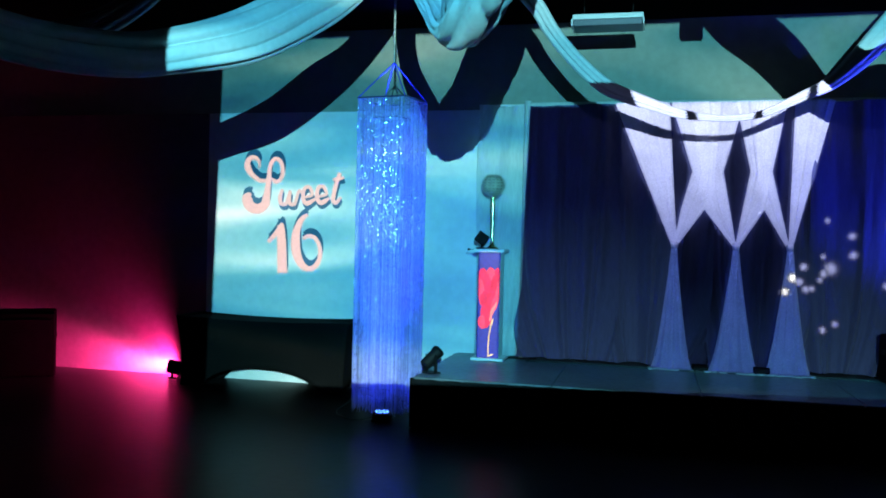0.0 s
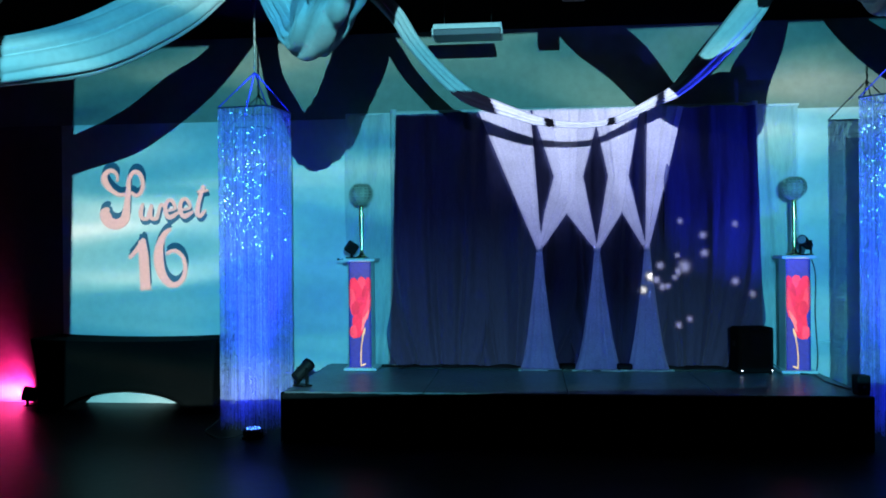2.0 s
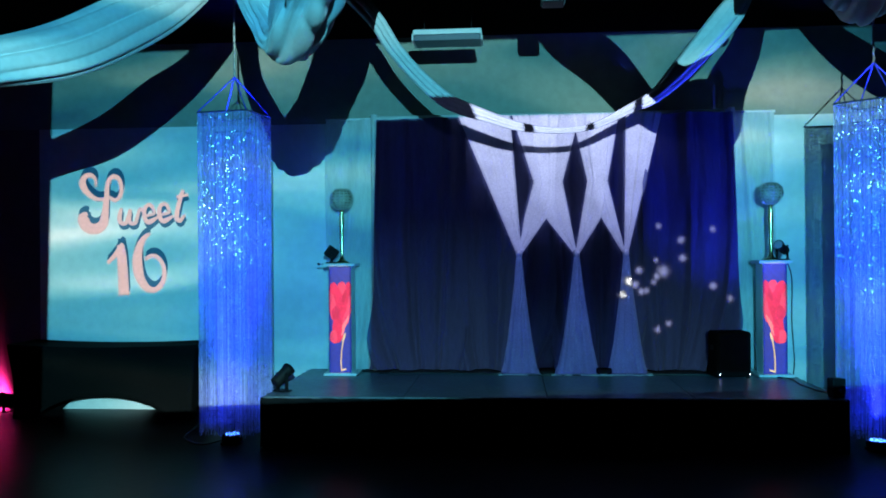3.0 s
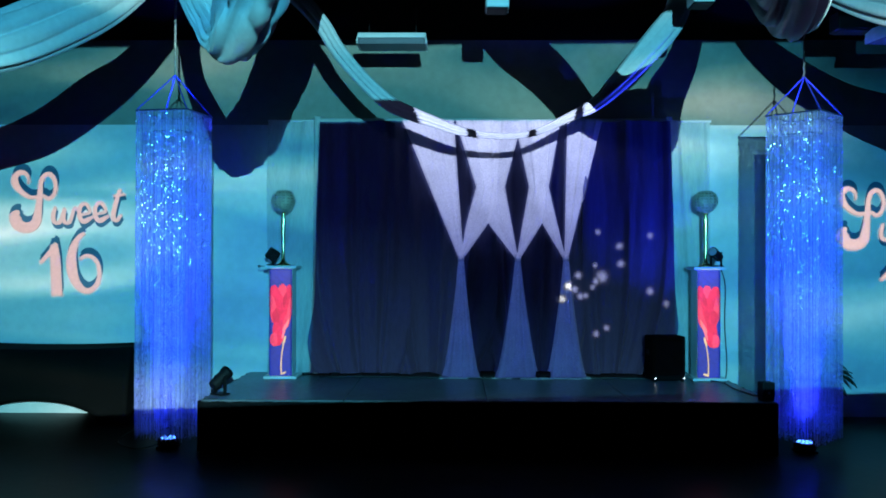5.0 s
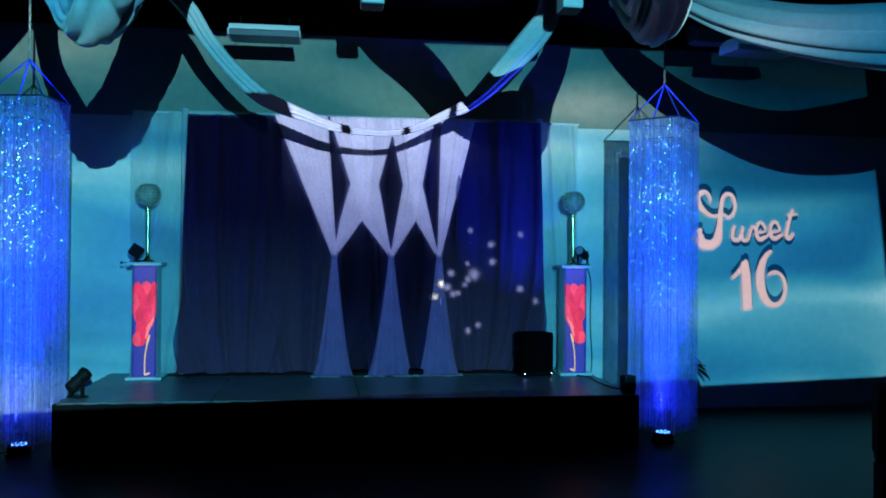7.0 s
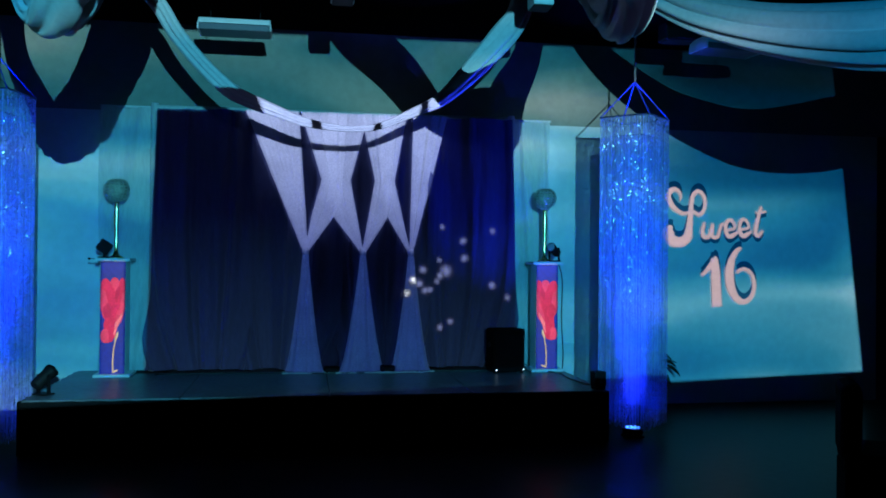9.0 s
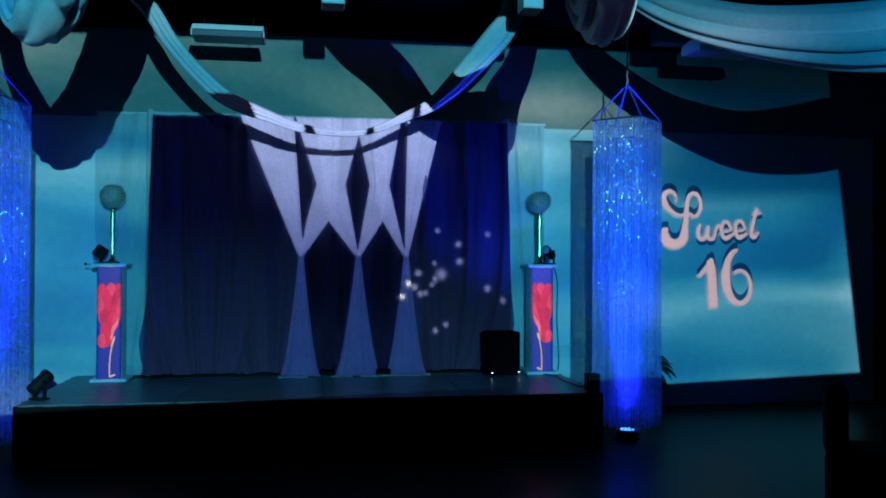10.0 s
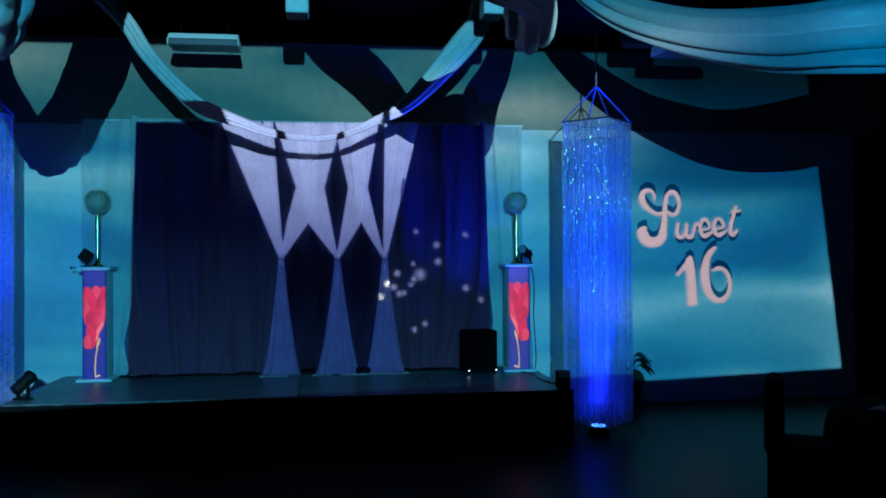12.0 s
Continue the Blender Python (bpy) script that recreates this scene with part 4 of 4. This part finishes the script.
build_cable([(-2.86, 0.20, 0.03), (-2.98, 0.12, 0.008), (-3.12, 0.16, 0.008), (-3.30, 0.40, 0.008), (-3.36, 0.9, 0.008), (-3.5, 1.5, 0.008)], "thin black cable of a floor light lying on the floor")
build_cable([(2.80, 0.22, 0.03), (2.92, 0.34, 0.008), (3.10, 0.62, 0.008), (3.20, 1.2, 0.008), (3.22, 1.68, 0.008)], "thin black cable of a floor light lying on the floor")


# ---- projected lettering, built as solid letters on the wall ----
# brush strokes as (across, up, half width) in centimetres from the foot of the S
def arc(cx, cz, rx, rz, a0, a1, w0, w1, n=8):
    """Part of an ellipse from one angle to another, its stroke swelling from one half width to the other."""
    out = []
    for k in range(n + 1):
        a = radians(a0 + (a1 - a0) * k / n)
        out.append((cx + rx * math.cos(a), cz + rz * math.sin(a), w0 + (w1 - w0) * k / n))
    return out


def small_e(x, z):
    return [(x - 6, z - 3, 1.5)] + arc(x, z, 5.8, 10.2, 0, 300, 1.8, 2.8) + [(x + 11, z - 4, 1.4)]


hook = arc(12, 63, 8.2, 9, -30, 200, 1.0, 4.2) + [(8, 53.5, 3.5), (15, 47, 2.7), (24, 43, 2.2)]
loop = arc(42.5, 56, 8.7, 14.2, -130, 175, 2.1, 2.7) + [(33, 45, 3.3), (31.5, 30, 4.0)]
bowl = arc(17.5, 20, 12.5, 11.5, -10, -190, 5.5, 7.2) + [(7, 25.5, 4.0), (10, 27, 1.5)]
GLYPHS = {
    "S": [hook + loop + bowl],
    "w": [[(51, 33, 1.6), (48.5, 24, 2.6)] + arc(53, 19, 4.6, 4.6, 180, 330, 2.6, 2.2, 4) + [(61.5, 31, 1.8)] + arc(64.5, 19, 4.5, 4.6, 180, 330, 2.5, 2.1, 4) + [(73, 31, 1.8), (77, 28, 1.3)]],
    "e": [small_e(84, 26)],
    "ee": [small_e(102, 27)],
    "t": [[(125, 53, 2), (121.5, 42, 2.4), (118, 28, 2.7), (117.5, 20, 2.7), (121.5, 17.5, 2.4), (127, 24, 1.5)], [(117, 45, 1.5), (124, 46, 1.7), (131, 47, 1.4)]],
    "1": [[(47.5, -31.5, 2), (54, -25, 2.6), (62, -16, 3.4), (65.5, -8, 1.6)], [(63.5, -10, 4.6), (65.5, -30, 6), (67.5, -69, 6.4)]],
    "6": [arc(102, -30, 18.5, 33, 100, 180, 1.8, 6.0, 5) + arc(102, -30, 18.5, 33, 200, 270, 6.0, 3.2, 5) + arc(102, -43, 14, 20, -70, 130, 3.0, 1.8)],
}
LIT = []   # triangles (x, z) of the lettering faces


def brush(strokes, dx, dz, y, thick, bm=None, record=False):
    """Flat solid ribbons along the strokes; each rises slightly along its length, so that crossings lie over one another."""
    bm = bm or bmesh.new()
    for k, stroke in enumerate(strokes):
        line = spline([(a * 0.00932, 0, b * 0.00932) for a, b, _ in stroke], 90)
        wide = spline([(c * 0.00932, 0, 0) for _, _, c in stroke], 90)
        n = len(line) - 1
        prev = None
        for j, p in enumerate(line):
            d = (line[min(j + 1, n)] - line[max(j - 1, 0)]).normalized()
            side = Vector((-d.z, 0, d.x)) * wide[j].x
            depth = y - 0.0035 * j / n - 0.0042 * k
            rim = [(q.x + dx, q.z + dz) for q in (p + side, p - side)]
            now = [bm.verts.new((rim[0][0], depth, rim[0][1])), bm.verts.new((rim[1][0], depth, rim[1][1])),
                   bm.verts.new((rim[1][0], depth + thick, rim[1][1])), bm.verts.new((rim[0][0], depth + thick, rim[0][1]))]
            if prev:
                for q in range(4):
                    bm.faces.new((prev[0][q], prev[0][(q + 1) % 4], now[(q + 1) % 4], now[q]))
                if record:
                    LIT.append((prev[1][0], prev[1][1], rim[1]))
                    LIT.append((prev[1][0], rim[1], rim[0]))
            if j in (0, n):
                bm.faces.new(now)
            prev = (now, rim)
    bmesh.ops.recalc_face_normals(bm, faces=bm.faces[:])
    return bm


# the script is thrown light; pink faces and dark sides carry its colours
for x, z, shift in ((-4.994, 1.886, -0.13), (3.746, 1.728, 0.0)):
    sign = thing("projected_lettering", pose(0, 0, 0), "projected pale pink brush script Sweet 16, built as letters on the wall", "lettering", "Sweet 16 lettering on the wall")
    for glyph, strokes in GLYPHS.items():
        dx = x + (shift if glyph in "16" else 0.0)
        lean = -0.022 if glyph in ("w", "e", "ee", "t") else 0.034
        face = part("letter_face", brush(strokes, dx, z, WALL_Y - 0.022, 0.004, None, True), M["letter"], sign, "pale pink face of a projected letter")
        bm = brush(strokes, dx + 0.004, z + lean, WALL_Y - 0.0155, 0.001)
        brush(strokes, dx + 0.008, z + 2 * lean, WALL_Y - 0.0065, 0.001, bm)
        part("letter_side", bm, M["letter_side"], face, "dark blue shaded side of a projected letter")


# ---- projector with its slide ----
def build_projector():
    pr = thing("video_projector", Matrix.Translation(PROJECTOR), "black video projector throwing blue light at the stage", "projector")
    D = 0.4
    dv, v0, v1 = 0.0006, -0.235, 0.125

    def uv(x, y, z):
        return (x - PROJECTOR.x) / (y - PROJECTOR.y), (z - PROJECTOR.z) / (y - PROJECTOR.y)

    spans = []      # (u at left, u at right by v; kind; v range)
    FLOW, NAVY, LILAC, DIM, CLEAR, SHADE, HALO, SPARK, CORE = range(9)
    # a firework burst in the picture: white sparks scattered over the curtain
    rnd = random.Random(21)
    sparks = [(1.12 + rnd.gauss(0, 0.36), min(2.2, max(0.75, 1.34 + rnd.gauss(0, 0.34))), rnd.uniform(0.6, 1.0)) for _ in range(17)] + [(1.22, 1.48, 1.6)]

    def edge(fn, y):
        k = y - PROJECTOR.y
        return lambda v: (fn(PROJECTOR.z + v * k) - PROJECTOR.x) / k

    def region(l, r, z0, z1, y, kind):
        spans.append((edge(l, y), edge(r, y), uv(0, y, z0)[1], uv(0, y, z1)[1], kind))

    region(lambda z: CUR_L - 0.09 * (1 - (z - 0.45) / 2.63), lambda z: CUR_R + 0.09 * (1 - (z - 0.45) / 2.63), STAGE_Z, CUR_TOP - 0.01, CUR_Y - 0.03, NAVY)
    # dark patch between the tails: the curtain's shade, put into the slide
    region(edges([(0.45, -0.11), (1.2, -0.22), (1.66, -0.21), (2.98, -0.39)]), edges([(0.45, 0.74), (1.2, 0.84), (1.66, 0.84), (2.98, 0.93)]), 0.45, 2.98, CUR_Y - 0.03, SHADE)
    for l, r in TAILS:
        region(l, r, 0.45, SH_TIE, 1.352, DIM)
    for tie, l, r, lo in PANELS:
        region(l, r, lo, SH_TOP - 0.01, 1.362, LILAC)
    for px in (-2.011, 2.238):
        region(lambda z, px=px: px - 0.102, lambda z, px=px: px + 0.100, STAGE_Z + 0.03, STAGE_Z + 1.095, 1.245, CLEAR)

    def row(v):
        cuts = [(-0.50, 0.54, FLOW)]

        def paint(a, b, kind):
            nonlocal cuts
            out = []
            for l, r, k in cuts:
                if b <= l or a >= r:
                    out.append((l, r, k))
                    continue
                if l < a:
                    out.append((l, a, k))
                out.append((max(l, a), min(r, b), kind))
                if b < r:
                    out.append((b, r, k))
            cuts = out
        for l, r, a, b, kind in spans:
            if a <= v <= b and l(v) < r(v):
                paint(l(v), r(v), kind)
        k = CUR_Y - 0.03 - PROJECTOR.y
        z = PROJECTOR.z + v * k
        for size, kind in ((0.060, HALO), (0.040, SPARK), (0.024, CORE)):
            for x, up, much in sparks:
                half = (size * much) ** 2 - (z - up) ** 2
                if half > 0:
                    paint((x - half ** 0.5 - PROJECTOR.x) / k, (x + half ** 0.5 - PROJECTOR.x) / k, kind)
        k = WALL_Y - 0.022 - PROJECTOR.y
        z = PROJECTOR.z + v * k
        runs = []
        for tri in LIT:
            if min(q[1] for q in tri) > z or max(q[1] for q in tri) < z:
                continue
            hits = []
            for (xa, za), (xb, zb) in zip(tri, tri[1:] + tri[:1]):
                if (za - z) * (zb - z) < 0:
                    hits.append(xa + (xb - xa) * (z - za) / (zb - za))
            if len(hits) == 2:
                runs.append(sorted(hits))
        runs.sort()
        merged = []
        for a, b in runs:
            if merged and a <= merged[-1][1] + 1e-4:
                merged[-1][1] = max(b, merged[-1][1])
            else:
                merged.append([a, b])
        for a, b in merged:
            paint((a - PROJECTOR.x) / k, (b - PROJECTOR.x) / k, CLEAR)
        return [c for c in cuts if c[1] - c[0] > 1e-5]

    bm = bmesh.new()
    n = int((v1 - v0) / dv)
    for j in range(n):
        v = v0 + dv * (j + 0.5)
        for a, b, kind in row(v):
            f = bm.faces.new([bm.verts.new((x, 0, z)) for x, z in ((a, v - dv / 2), (b, v - dv / 2), (b, v + dv / 2), (a, v + dv / 2))])
            f.material_index = kind
    gels = [filter_gel("cyan_flow_film", (0.1, 0.4, 0.6), True), filter_gel("navy_film", (0.0055, 0.0058, 0.014), False, (0.042, 0.083, 0.106)), filter_gel("lilac_film", (0.53, 0.61, 0.90), False, (0.10, 0.12, 0.32), (-0.099, 0.023)), filter_gel("dim_blue_film", (0.022, 0.036, 0.150), False, (0.018, 0.046, 0.165)), filter_gel("clear_film", (0.72, 0.62, 0.62)), filter_gel("shade_film", (0.003, 0.003, 0.006), False, (0.014, 0.026, 0.040), (-0.19, -0.12)), filter_gel("spark_halo_film", (0.06, 0.065, 0.085)), filter_gel("spark_film", (0.42, 0.43, 0.44)), filter_gel("spark_core_film", (1.0, 1.0, 0.97))]
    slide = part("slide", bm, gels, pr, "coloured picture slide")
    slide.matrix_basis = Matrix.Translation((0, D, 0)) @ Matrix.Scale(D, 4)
    # opaque plate round the gate: its four edges lie where the picture ends
    def right(v):
        return 0.4369 + (-0.0040 - v) * 0.1152

    def low(u):
        return -0.2257 + (u + 0.4) * 0.0368

    def high(u):
        return 0.0939 + (u + 0.4) * 0.0074

    def left(v):
        return -0.4793 + (v - -0.2287) * 0.0275

    mask, W = bmesh.new(), 1.3
    for n_, quad in enumerate((((-W, -W), (left(-W), -W), (left(W), W), (-W, W)),
                               ((right(-W), -W), (W, -W), (W, W), (right(W), W)),
                               ((-W, -W), (W, -W), (W, low(W)), (-W, low(-W))),
                               ((-W, high(-W)), (W, high(W)), (W, W), (-W, W)))):
        mask.faces.new([mask.verts.new((x, 0.002 + 0.001 * n_, z)) for x, z in quad])
    part("aperture_plate", mask, M["black"], pr).matrix_basis = Matrix.Translation((0, D, 0)) @ Matrix.Scale(D, 4)
    part("body", box(0.42, 0.34, 0.16, (0, -0.22, -0.08), 0.02), M["black"], pr)
    part("pole", tube([(0, -0.22, 0.08), (0, -0.22, TOP - PROJECTOR.z)], 0.02), M["black"], pr)


build_projector()
